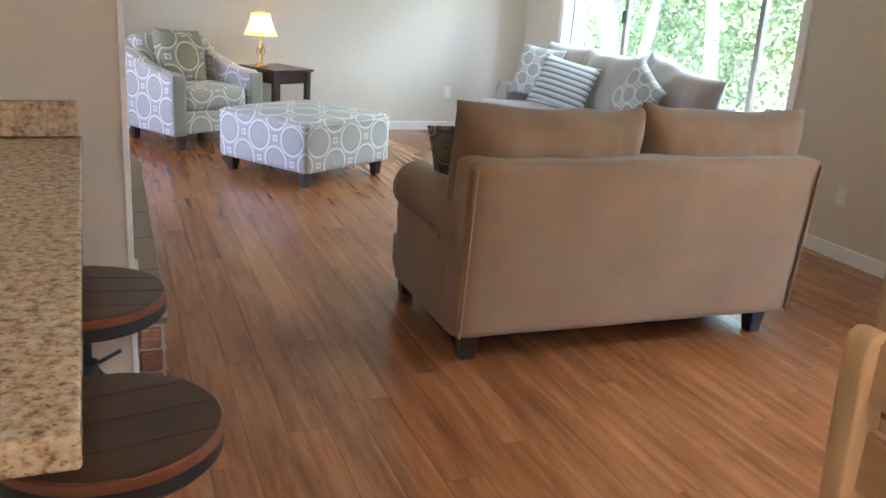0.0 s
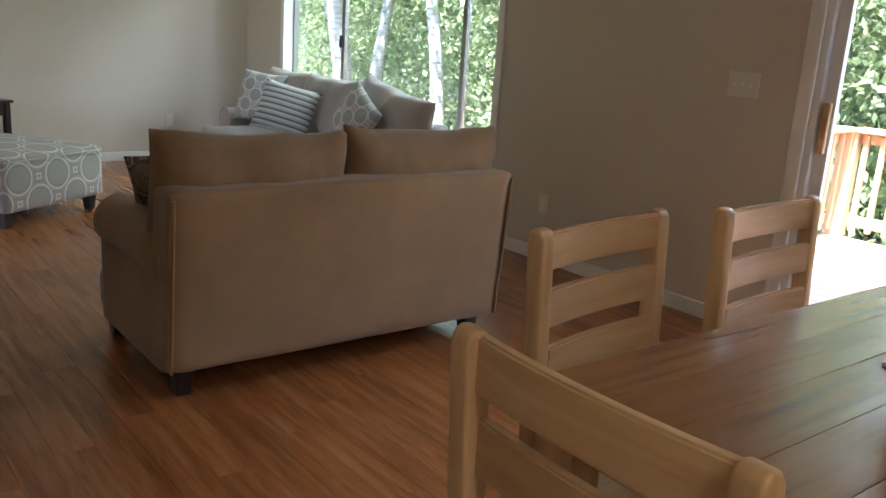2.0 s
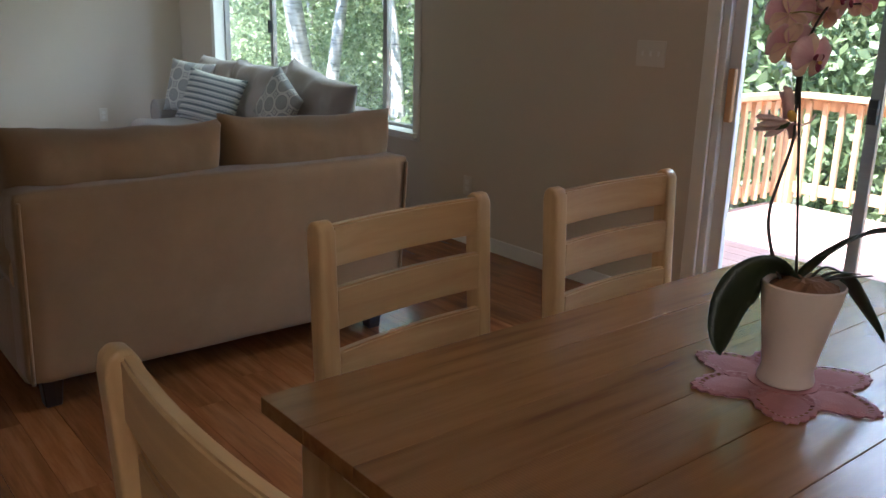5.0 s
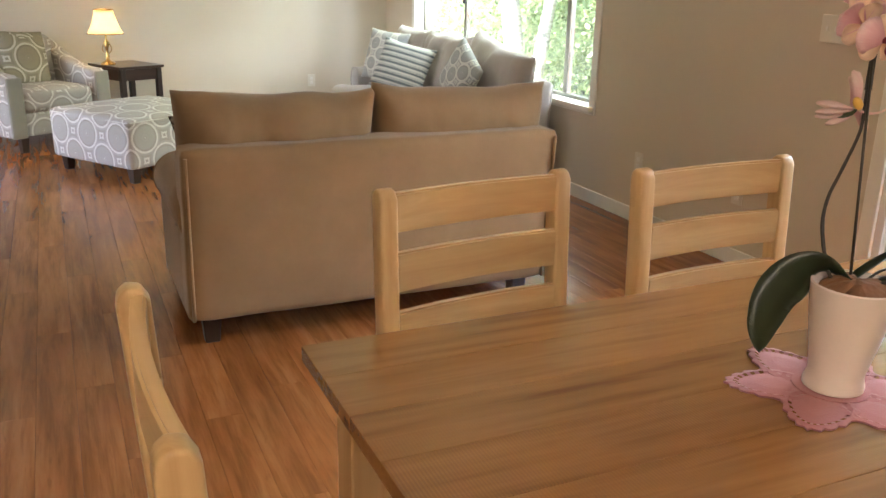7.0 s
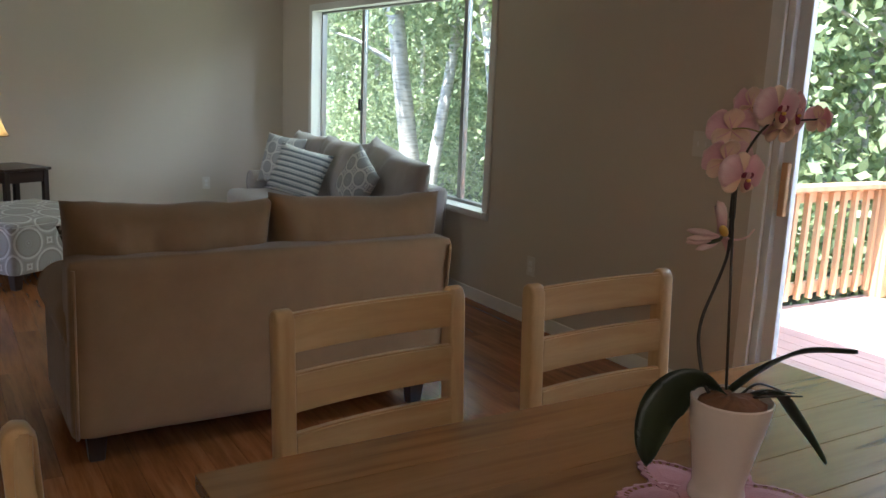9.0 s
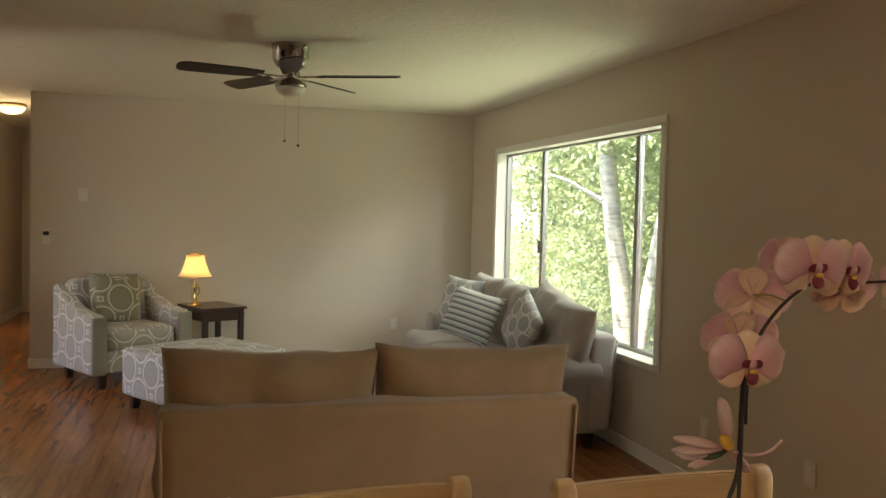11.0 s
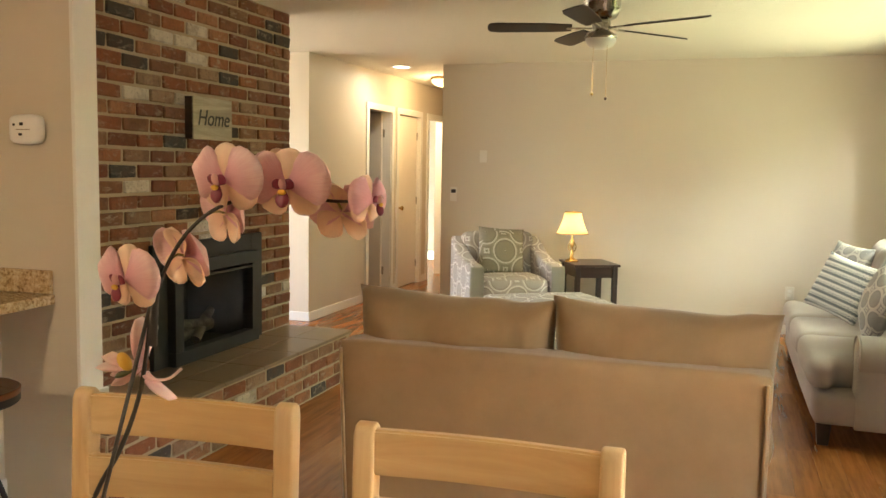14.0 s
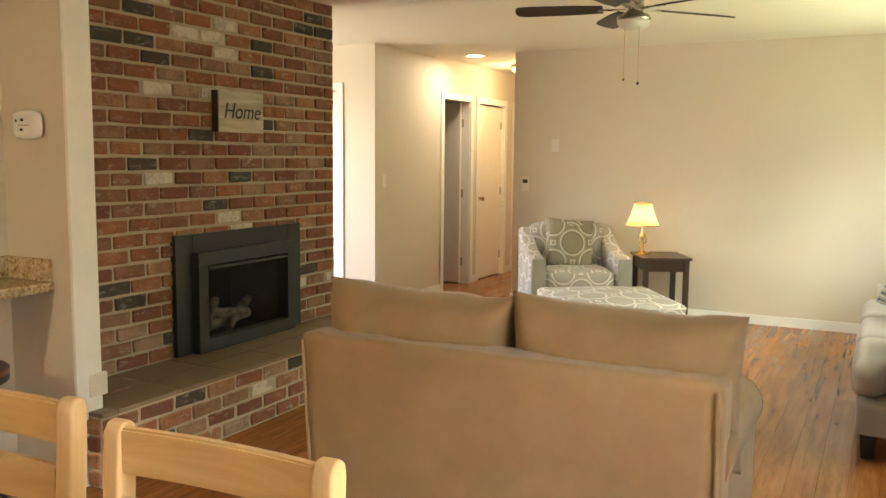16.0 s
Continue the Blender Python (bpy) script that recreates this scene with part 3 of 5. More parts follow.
foyer_case = box(-5.36, -5.29, HALL_Y - 0.016, HALL_Y, 0, 2.10, 0.004)
box(-6.15, -6.08, HALL_Y - 0.016, HALL_Y, 0, 2.10, 0.004, bm=foyer_case)
box(-6.08, -5.36, HALL_Y - 0.016, HALL_Y, 2.03, 2.10, 0.004, bm=foyer_case)
structure("door_casing", foyer_case, TRIM, "white painted closet door casing in the entry", "trim")


def hinge(parent, m):
    bm = box(-0.004, 0.004, -0.016, 0.016, -0.045, 0.045, 0.002)
    merge(bm, tube([(0.003, -0.016, -0.05), (0.003, -0.016, 0.05)], 0.006, 8))
    part("hinge", bm, NICKEL, parent, "dull nickel hinge", m=m)


def knob(parent, m):
    bm = lathe([(0.03, 0), (0.03, 0.006), (0.012, 0.012), (0.011, 0.035), (0.024, 0.045), (0.028, 0.058), (0.022, 0.068), (0.0, 0.071)], 20)
    part("door_knob", bm, BRASS, parent, "antique brass door knob", True, m)


def slab_door(name, m, width, label, knob_at=None, hinge_at=0.0):
    """A flat hollow door; local x along its width, y its thickness."""
    d = thing(name, m, label, "door", kind="structure")
    part("slab", box(0.006, width - 0.006, 0.0, 0.035, 0.012, 2.02, 0.003), DOOR_PAINT, d)
    for z in (0.25, 1.02, 1.80):
        hinge(d, pose(hinge_at, -0.004, z, 0, 0, 90))
    if knob_at is not None:
        knob(d, pose(knob_at, 0, 0.95, 90, 0, 0))
    return d


# closed closet door in the hall (faces +x), open side-room door, entry closet door
slab_door("door_1", pose(HALL_X - 0.03, 1.09, 0, 0, 0, 90), 0.70, "closed cream flat door in the hall", 0.07, 0.69)
slab_door("door_2", pose(HALL_X - 0.09, 0.845, 0, 0, 0, 172), 0.62, "open white flat door swung into a side room", 0.55, 0.0)
slab_door("door_3", pose(-6.075, HALL_Y + 0.03, 0), 0.71, "closed white closet door in the entry", 0.07, 0.70)
slab_door("door_4", pose(-4.85, 4.30, 0, 0, 0, 70), 0.68, "open white door at the end of the hall", 0.6, 0.0)


# ---- window and sliding door ----
def bar_y(bm, y0, y1, z0, z1, x0, x1, w):
    """A rectangular frame of bars of width w in a plane of constant x."""
    box(x0, x1, y0, y1, z0, z0 + w, 0.003, bm=bm)
    box(x0, x1, y0, y1, z1 - w, z1, 0.003, bm=bm)
    box(x0, x1, y0, y0 + w, z0 + w, z1 - w, 0.003, bm=bm)
    box(x0, x1, y1 - w, y1, z0 + w, z1 - w, 0.003, bm=bm)
    return bm


window = thing("window_1", pose(0, 0, 0), "wide aluminium slider window in white trim", "window", kind="structure")
y0, y1, z0, z1 = WIN
part("window_frame", bar_y(bmesh.new(), y0, y1, z0, z1, 0.085, 0.138, 0.032), ALUMINIUM, window)
liner = box(-0.012, 0.085, y0, y0 + 0.018, z0, z1)
box(-0.012, 0.085, y1 - 0.018, y1, z0, z1, bm=liner)
box(-0.012, 0.085, y0, y1, z1 - 0.018, z1, bm=liner)
part("window_liner", liner, TRIM, window, "white painted window reveal")
trim = bar_y(bmesh.new(), y0 - 0.045, y1 + 0.045, z0 - 0.04, z1 + 0.04, -0.014, 0.0, 0.045)
part("window_trim", trim, TRIM, window, "white painted window trim")
part("window_sill", box(-0.045, 0.085, y0 - 0.03, y1 + 0.03, z0 - 0.02, z0 + 0.012, 0.004), TRIM, window, "white painted window sill")
for y in (-1.64, -3.24):
    part("mullion", box(0.09, 0.134, y - 0.022, y + 0.022, z0 + 0.035, z1 - 0.035, 0.004), ALUMINIUM, window, "grey aluminium mullion")
part("window_latch", box(0.066, 0.09, -1.655, -1.625, 1.16, 1.26, 0.004), BLACK_STEEL, window, "black window latch")
for a, b in ((y0 + 0.03, -3.27), (-3.21, -1.67), (-1.61, y1 - 0.03)):
    pane = part("pane", box(0.109, 0.114, a, b, z0 + 0.03, z1 - 0.03), GLASS, window, "clear window glass")
    pane.visible_shadow = False

slider = thing("door_5", pose(0, 0, 0), "white sliding glass patio door, closed, wooden handle", "sliding door", kind="structure")
y0, y1, z0, z1 = DOOR
part("door_frame", bar_y(bmesh.new(), y0, y1, 0.0, z1, 0.0, 0.13, 0.035), VINYL, slider)
casing = box(-0.018, 0.0, y1, y1 + 0.07, 0, z1 + 0.07, 0.004)
box(-0.018, 0.0, y0 - 0.07, y0, 0, z1 + 0.07, 0.004, bm=casing)
box(-0.018, 0.0, y0, y1, z1, z1 + 0.07, 0.004, bm=casing)
part("door_casing", casing, TRIM, slider, "white painted casing")
MEET = -6.74
for a, b, x in ((MEET - 0.035, y1 - 0.035, 0.03), (y0 + 0.035, MEET + 0.035, 0.075)):
    leaf = part("sliding_panel", bar_y(bmesh.new(), a, b, 0.035, z1 - 0.035, x, x + 0.035, 0.06), VINYL, slider)
    pane = part("pane", box(x + 0.015, x + 0.021, a + 0.055, b - 0.055, 0.09, z1 - 0.09), GLASS, leaf, "clear door glass")
    pane.visible_shadow = False
part("pull_handle", box(0.005, 0.03, y1 - 0.085, y1 - 0.05, 0.93, 1.16, 0.006), CEDAR, slider, "brown wooden pull handle")
part("screen_stile", box(0.115, 0.14, -6.55, -6.50, 0.04, z1 - 0.04, 0.003), ALUMINIUM, slider, "grey screen door stile")
part("screen_latch", box(0.095, 0.116, -6.545, -6.505, 0.98, 1.08, 0.005), BLACK_STEEL, slider, "black screen door latch")

fw = thing("window_2", pose(-7.14, -2.8, 1.3), "entry window beside the front door", "window", kind="structure")
part("window_frame", moved(bar_y(bmesh.new(), -0.8, 0.8, -0.8, 0.8, -0.03, 0.03, 0.05), pose(0, 0, 0)), VINYL, fw)

# ---- chimney and hearth ----
CX, CY0, CY1 = -4.20, -5.215, -2.86     # brick face, its ends
FB = (-4.40, -3.30, 0.33, 1.00)        # fireplace insert: y, y, z, z
HX, HZ = -3.72, 0.33                   # hearth front, hearth top
chimney = thing("chimney", pose(0, 0, 0), "floor to ceiling used-brick chimney in red, charcoal and whitewash", "chimney", kind="structure")
core = box(-4.88, CX - 0.001, CY0, FB[0], 0, H)
box(-4.88, CX - 0.001, FB[1], CY1 - 0.012, 0, H, bm=core)
box(-4.88, CX - 0.001, FB[0], FB[1], FB[3], H, bm=core)
box(-4.88, CX - 0.001, FB[0], FB[1], 0, FB[2], bm=core)
box(-4.88, -4.75, FB[0], FB[1], FB[2], FB[3], bm=core)
part("mortar", core, MORTAR, chimney, "grey-tan recessed mortar")
hearth = thing("hearth", pose(0, 0, 0), "raised brick hearth topped with brown tiles", "hearth", kind="structure")
part("hearth_core", box(CX - 0.01, HX + 0.003, CY0, -2.93, 0, HZ - 0.02), MORTAR, hearth)
part("hearth_end", box(-3.795, HX + 0.003, -5.30, CY0, 0, HZ - 0.02), MORTAR, hearth)

# ---- fireplace insert ----
def fireplace_insert():
    t = thing("fireplace_insert", pose(CX, (FB[0] + FB[1]) / 2, HZ), "black steel gas fireplace insert with ceramic logs", "fireplace")
    w, h = FB[1] - FB[0], FB[3] - FB[2]
    hw = w / 2
    part("side_panel", box(-0.02, 0.035, -hw, -hw + 0.13, 0.004, h, 0.004), BLACK_STEEL, t)
    part("side_panel", box(-0.02, 0.035, hw - 0.13, hw, 0.004, h, 0.004), BLACK_STEEL, t)
    part("top_panel", box(-0.02, 0.035, -hw + 0.13, hw - 0.13, h - 0.12, h, 0.004), BLACK_STEEL, t)
    fr = bar_y(bmesh.new(), -hw + 0.12, hw - 0.12, 0.004, h - 0.10, 0.02, 0.085, 0.075)
    part("door_frame", fr, BLACK_STEEL, t)
    part("louvre", box(0.05, 0.09, -hw + 0.20, hw - 0.20, h - 0.20, h - 0.185, 0.002), BLACK_STEEL, t)
    fb = bmesh.new()
    box(-0.42, 0.03, -hw + 0.16, -hw + 0.18, 0.03, h - 0.15, bm=fb)
    box(-0.42, 0.03, hw - 0.18, hw - 0.16, 0.03, h - 0.15, bm=fb)
    box(-0.42, -0.40, -hw + 0.16, hw - 0.16, 0.03, h - 0.15, bm=fb)
    box(-0.42, 0.03, -hw + 0.16, hw - 0.16, 0.02, 0.03, bm=fb)
    box(-0.42, 0.03, -hw + 0.16, hw - 0.16, h - 0.15, h - 0.13, bm=fb)
    part("firebox", fb, DARK_INSIDE, t, "sooty black firebox")
    for a, b, r in (((-0.12, -0.25, 0.10), (-0.14, 0.22, 0.12), 0.045), ((-0.18, -0.2, 0.17), (-0.06, 0.12, 0.15), 0.035), ((-0.05, -0.05, 0.08), (-0.16, 0.26, 0.20), 0.03), ((-0.2, 0.0, 0.22), (-0.05, -0.24, 0.12), 0.028)):
        a, b = Vector(a), Vector(b)
        pts = [a.lerp(b, k / 6) + noise.noise_vector(a * 9 + V(k, 0, 0)) * 0.012 for k in range(7)]
        part("log", tube(pts, r, 10, r * 0.8), LOG, t, "charred ceramic log", 60)
    g = part("glass", box(0.045, 0.05, -hw + 0.18, hw - 0.18, 0.07, h - 0.17), FIRE_GLASS, t, "dark fireplace glass")
    g.visible_shadow = False


fireplace_insert()


def home_sign():
    t = thing("wall_sign", pose(CX + 0.012, -3.88, 1.68, 0, 0, 0), "small weathered wood plaque with the word Home", "sign")
    part("box", box(0, 0.046, -0.195, 0.185, -0.116, 0.116, 0.002), ESPRESSO, t, "dark stained box behind the face")
    part("board", box(0.0465, 0.056, -0.197, 0.187, -0.118, 0.118, 0.003), wood("grey weathered board", (0.62, 0.56, 0.44), (0.27, 0.22, 0.15), along=(22, 2, 22), rough=0.8), t)
    cu = bpy.data.curves.new("word", "FONT")
    cu.body, cu.size, cu.align_x, cu.align_y, cu.extrude, cu.shear = "Home", 0.125, "CENTER", "CENTER", 0.001, 0.25
    tmp = new("word", cu)
    me = bpy.data.meshes.new_from_object(tmp.evaluated_get(bpy.context.evaluated_depsgraph_get()))
    bpy.data.objects.remove(tmp)
    me.materials.append(BLACK_STEEL)
    word = new("lettering", me)
    word.parent = t
    word["label"] = "dark script lettering"
    word.matrix_basis = pose(0.058, -0.005, 0, 90, 0, 90)


home_sign()


# ---- seating ----
def leg(parent, x, y, h, r=0.045, material=LEG_DARK):
    bm = bmesh.new()
    bmesh.ops.create_cone(bm, cap_ends=True, segments=4, radius1=r * 0.72 * 1.2, radius2=r * 1.2, depth=h)
    moved(bm, pose(x, y, h / 2, 0, 0, 45))
    bmesh.ops.bevel(bm, geom=bm.edges[:], offset=0.004, segments=1, affect="EDGES")
    part("leg", bm, material, parent, "dark tapered wooden foot")


def rolled_arm(depth, h, w, roll, mat, parent, x, name="arm", side=1):
    """A sofa arm along local y (0 at the back): upright panel with a roll along its top."""
    pts = []
    for k in range(15):
        a = math.radians(-40 + 260 * k / 14)
        pts.append((math.cos(a) * roll * side, h - roll + math.sin(a) * roll))
    outline = [(-w / 2 * side, 0.115), (w / 2 * side, 0.115), (w / 2 * side, h - roll * 1.7)] + pts + [(-w / 2 * side, h - roll * 1.7)]
    bm = bmesh.new()
    rows = [0.0, 0.02, depth * 0.3, depth * 0.7, depth - 0.03, depth - 0.008, depth]
    rings = []
    for j, y in enumerate(rows):
        s = 0.93 if j in (0, len(rows) - 1) else 1.0
        rings.append([bm.verts.new((x + px * s, y, 0.115 + (pz - 0.115) * (s + (1 - s) * 0.4))) for px, pz in outline])
    for a, b in zip(rings, rings[1:]):
        for k in range(len(outline)):
            bm.faces.new((a[k], a[(k + 1) % len(outline)], b[(k + 1) % len(outline)], b[k]))
    bm.faces.new(rings[0])
    bm.faces.new(rings[-1])
    bmesh.ops.recalc_face_normals(bm, faces=bm.faces[:])
    return part(name, bm, mat, parent, smooth=50, uv=True)


def piping(parent, points, mat, r=0.006):
    part("piping", tube(points, r, 6), mat, parent, smooth=True)


def couch(name, m, width, depth, seats, mat, label, category, back_h=0.78, cushion_top=0.965, arm_h=0.63, lift=0.115, group="", tilts=(), plump=0.27, set_back=0.245, arm_set=0.24):
    """A sofa whose back stands at local y 0 and whose seat faces +y; local x along its width."""
    t = thing(name, m, label, category, group)
    hw = width / 2
    aw = 0.17
    back = soft_box(width, 0.17, back_h - lift, 0.03, 16, (0, 0.012, 0.0), 0.003, 1.3)
    moved(back, pose(0, 0.085, lift + (back_h - lift) / 2))
    for v in back.verts:        # the back flares outwards towards its top
        k = (v.co.z - lift) / (back_h - lift)
        v.co.y += 0.05 * (1 - k)
    part("backrest_frame", back, mat, t, smooth=True, uv=True)
    for s in (-1, 1):
        piping(t, [(s * (hw - 0.016), 0.001 + 0.05 * (1 - k), lift + 0.01 + (back_h - lift - 0.04) * k) for k in (0, 0.25, 0.5, 0.75, 1)], mat, 0.007)
        arm = rolled_arm(depth - arm_set, arm_h, aw, 0.108, mat, t, s * (hw - aw / 2 - 0.004), side=s)
        arm.location.y = 0.10
        welt = [(s * (hw - aw / 2 - 0.004) + 0.106 * s * math.cos(a), depth - arm_set + 0.101, arm_h - 0.108 + 0.105 * math.sin(a)) for a in np.linspace(-0.65, 3.7, 20)]
        piping(t, welt, mat, 0.0055)
    base = soft_box(width - 0.05, depth - 0.14, 0.17, 0.03, 10, (0, 0.008, 0))
    moved(base, pose(0, 0.14 + (depth - 0.14) / 2, lift + 0.086))
    part("base", base, mat, t, smooth=True, uv=True)
    sw = (width - 2 * aw - 0.02) / seats
    for k in range(seats):
        x = -hw + aw + 0.01 + sw * (k + 0.5)
        seat = soft_box(sw - 0.004, depth - 0.20, 0.17, 0.06, 14, (0.004, 0.014, 0.018), 0.004, k * 3.7)
        for v in seat.verts:    # the outer cushions wrap round in front of the arms
            outer = -1 if k == 0 else (1 if k == seats - 1 else 0)
            if outer and v.co.x * outer > 0 and v.co.y > (depth - 0.20) / 2 - 0.13:
                v.co.x += outer * (aw - 0.03) * max(0.0, v.co.x * outer / (sw / 2)) ** 3 * min(1.0, (v.co.y - (depth - 0.20) / 2 + 0.13) / 0.03)
        moved(seat, pose(x, 0.225 + (depth - 0.20) / 2, lift + 0.172 + 0.085))
        part("seat_cushion", seat, mat, t, smooth=True, uv=True)
    bw = (width - 0.0) / seats
    for k in range(seats):
        x = -hw + bw * (k + 0.5) + 0.012
        hgt = cushion_top - (lift + 0.34)
        cush = pillow(bw + 0.02, hgt + 0.045, plump, 30, 5.1 + 2.3 * k + width, 0.030, 4.2, 0.035, 0.5)
        for v in cush.verts:    # creased, sagging a little in the middle of its top edge
            q, e = v.co.z / hgt + 0.5, v.co.x / (bw / 2)
            v.co.z += 0.007 * min(1.0, abs(e)) ** 5 * max(0.0, 2 * q - 1) - 0.010 * (1 - e * e) * max(0.0, q) + 0.004 * math.sin(7 * e + k * 2.2) * max(0.0, q)
            v.co.x *= 1 + 0.006 * max(0.0, 2 * q - 1) ** 3
            fold = max(0.0, 1 - abs(abs(e) - 0.72 + 0.25 * (q - 0.5)) / 0.07) * max(0.0, min(1.0, 3 * q - 1.4))
            v.co.y += 0.010 * fold * (1 if v.co.y < 0 else -1)
            v.co.y += 0.007 * math.sin(9 * e + 4 * q + k * 2) * max(0.0, 1 - abs(e)) + 0.02 * (q - 0.5)
        tip = tilts[k] if tilts else (0, 0, 0, 0)
        moved(cush, pose(x + tip[0], set_back + tip[1], lift + 0.335 + hgt / 2, 11 + tip[2], tip[3], 0))
        part("back_cushion", cush, mat, t, smooth=True, uv=True)
    for x in (-hw + 0.09, hw - 0.09):
        for y in (0.15, depth - 0.06):
            leg(t, x, y, lift + 0.01)
    return t


couch("loveseat", pose(-1.948, -5.245, 0), 1.528, 0.935, 2, LOVESEAT, "tan microfibre two-seat loveseat with dark feet", "loveseat",
      0.786, 0.942, tilts=((0.0, 0.0, 0, 1.3), (0.004, 0.0, 0, 1.2)), plump=0.30)
couch("sofa", pose(-0.06, -2.14, 0, 0, 0, 90), 2.42, 0.81, 3, SOFA, "light taupe sofa with rolled arms under the window", "sofa", 0.73, 0.94, 0.60, tilts=((-0.03, 0.04, 2, -9), (0.03, 0.01, 0, 0), (-0.08, 0.0, 0, 0)), plump=0.22, set_back=0.195, arm_set=0.30)


def throw_pillow(m, w, h, t, mat, label, seed):
    ob = part("throw_pillow", pillow(w, h, t, seed=seed), mat, None, smooth=True, m=m, uv=True)
    return tagged(ob, label, "pillow", "throw pillows")


throw_pillow(pose(-2.47, -4.70, 0.66, -14, 8, 160), 0.36, 0.38, 0.15, PAISLEY_DARK, "dark brown ring-print throw pillow on the loveseat", 2.0)
throw_pillow(pose(-0.50, -1.33, 0.72, -16, 4, -62), 0.43, 0.43, 0.15, PAISLEY, "grey and white ring-print throw pillow on the sofa", 4.0)
throw_pillow(pose(-0.60, -1.98, 0.69, -24, 10, -54), 0.48, 0.40, 0.14, STRIPES, "grey and white zigzag striped throw pillow", 6.0)
throw_pillow(pose(-0.52, -2.86, 0.72, -16, 32, -92), 0.40, 0.40, 0.15, PAISLEY, "grey ring-print throw pillow leaning on the sofa", 8.0)


def armchair(m):
    t = thing("armchair", m, "medallion-print upholstered armchair with curved arms", "armchair")
    w, d = 0.74, 0.74
    for s in (-1, 1):
        side = []
        for k in range(13):
            y = -d / 2 + d * k / 12
            u = k / 12
            top = 0.60 + 0.20 * u ** 1.6 - 0.03 * math.sin(u * math.pi)
            side.append((y, top))
        outline = [(-d / 2, 0.12)] + [(-d / 2, 0.50), (-d / 2 + 0.008, 0.57)] + [(y, z) for y, z in side[1:]] + [(d / 2, 0.12)]
        bm = extrude_profile(outline, s * (w / 2) - 0.065, s * (w / 2) + 0.065)
        bmesh.ops.bevel(bm, geom=[e for e in bm.edges if e.calc_face_angle(0) > 1.2], offset=0.028, segments=4, profile=0.5, affect="EDGES")
        part("arm", bm, MEDALLION, t, smooth=50, uv=True)
        front = soft_box(0.125, 0.03, 0.46, 0.014, 6)
        part("arm_front", moved(front, pose(s * w / 2, -d / 2 - 0.004, 0.35)), fabric("grey-green welt panel", (0.33, 0.31, 0.26)) if s < 0 else bpy.data.materials["grey-green welt panel"], t, "plain grey-green arm front", True)
    part("backrest", moved(soft_box(w - 0.05, 0.17, 0.70, 0.06, 12, (0, 0.03, 0.0), 0.004, 2.0, 0.03), pose(0, d / 2 - 0.10, 0.12 + 0.35, -6, 0, 0)), MEDALLION, t, smooth=True, uv=True)
    part("base", moved(soft_box(w - 0.13, d - 0.12, 0.18, 0.02, 8), pose(0, -0.035, 0.21)), MEDALLION, t, smooth=True, uv=True)
    part("seat_cushion", moved(soft_box(w - 0.14, d - 0.20, 0.17, 0.05, 12, (0, 0.01, 0.018), 0.004), pose(0, -0.09, 0.385)), MEDALLION, t, smooth=True, uv=True)
    part("back_cushion", moved(pillow(0.44, 0.45, 0.19, seed=3.0, p=3.5, pinch=0.04, full=0.5), pose(-0.01, 0.12, 0.665, -17, 4, 0)), MEDALLION_SMALL, t, "olive medallion back cushion", True, uv=True)
    for x in (-0.32, 0.32):
        for y in (-0.32, 0.30):
            leg(t, x, y, 0.13, 0.04)
    return t


armchair(pose(-3.24, -0.56, 0, 0, 0, 31))


def ottoman(m):
    t = thing("ottoman", m, "large square medallion-print ottoman on dark feet", "ottoman")
    body = soft_box(0.86, 0.86, 0.325, 0.025, 16, (0.012, 0.012, 0), 0.003, 4.0)
    part("body", moved(body, pose(0, 0, 0.2625)), MEDALLION, t, smooth=True, uv=True)
    top = soft_box(0.865, 0.865, 0.07, 0.03, 18, (0.003, 0.003, 0.035), 0.002, 7.0)
    part("top_cushion", moved(top, pose(0, 0, 0.408)), MEDALLION, t, smooth=True, uv=True)
    piping(t, [(0.43 * a, 0.43 * b, 0.418) for a, b in ((-1, -0.95), (-1, 0.95), (-0.95, 1), (0.95, 1), (1, 0.95), (1, -0.95), (0.95, -1), (-0.95, -1), (-1, -0.95))], MEDALLION, 0.005)
    for x in (-0.36, 0.36):
        for y in (-0.36, 0.36):
            leg(t, x, y, 0.11, 0.042)


ottoman(pose(-2.55, -1.80, 0, 0, 0, 33))


def end_table(m):
    t = thing("end_table", m, "dark espresso wood end table", "table")
    w, d, h = 0.42, 0.50, 0.60
    part("tabletop", box(-w / 2, w / 2, -d / 2, d / 2, h - 0.022, h, 0.005), ESPRESSO, t)
    for s in (-1, 1):
        part("apron", box(-w / 2 + 0.06, w / 2 - 0.06, s * (d / 2 - 0.04) - 0.009, s * (d / 2 - 0.04) + 0.009, h - 0.12, h - 0.022), ESPRESSO, t)
        part("apron", box(s * (w / 2 - 0.04) - 0.009, s * (w / 2 - 0.04) + 0.009, -d / 2 + 0.06, d / 2 - 0.06, h - 0.12, h - 0.022), ESPRESSO, t)
        for q in (-1, 1):
            part("leg", box(s * (w / 2 - 0.04) - 0.022, s * (w / 2 - 0.04) + 0.022, q * (d / 2 - 0.04) - 0.022, q * (d / 2 - 0.04) + 0.022, 0, h - 0.022, 0.004), LEG_DARK, t)


end_table(pose(-2.51, -0.37, 0, 0, 0, 27))


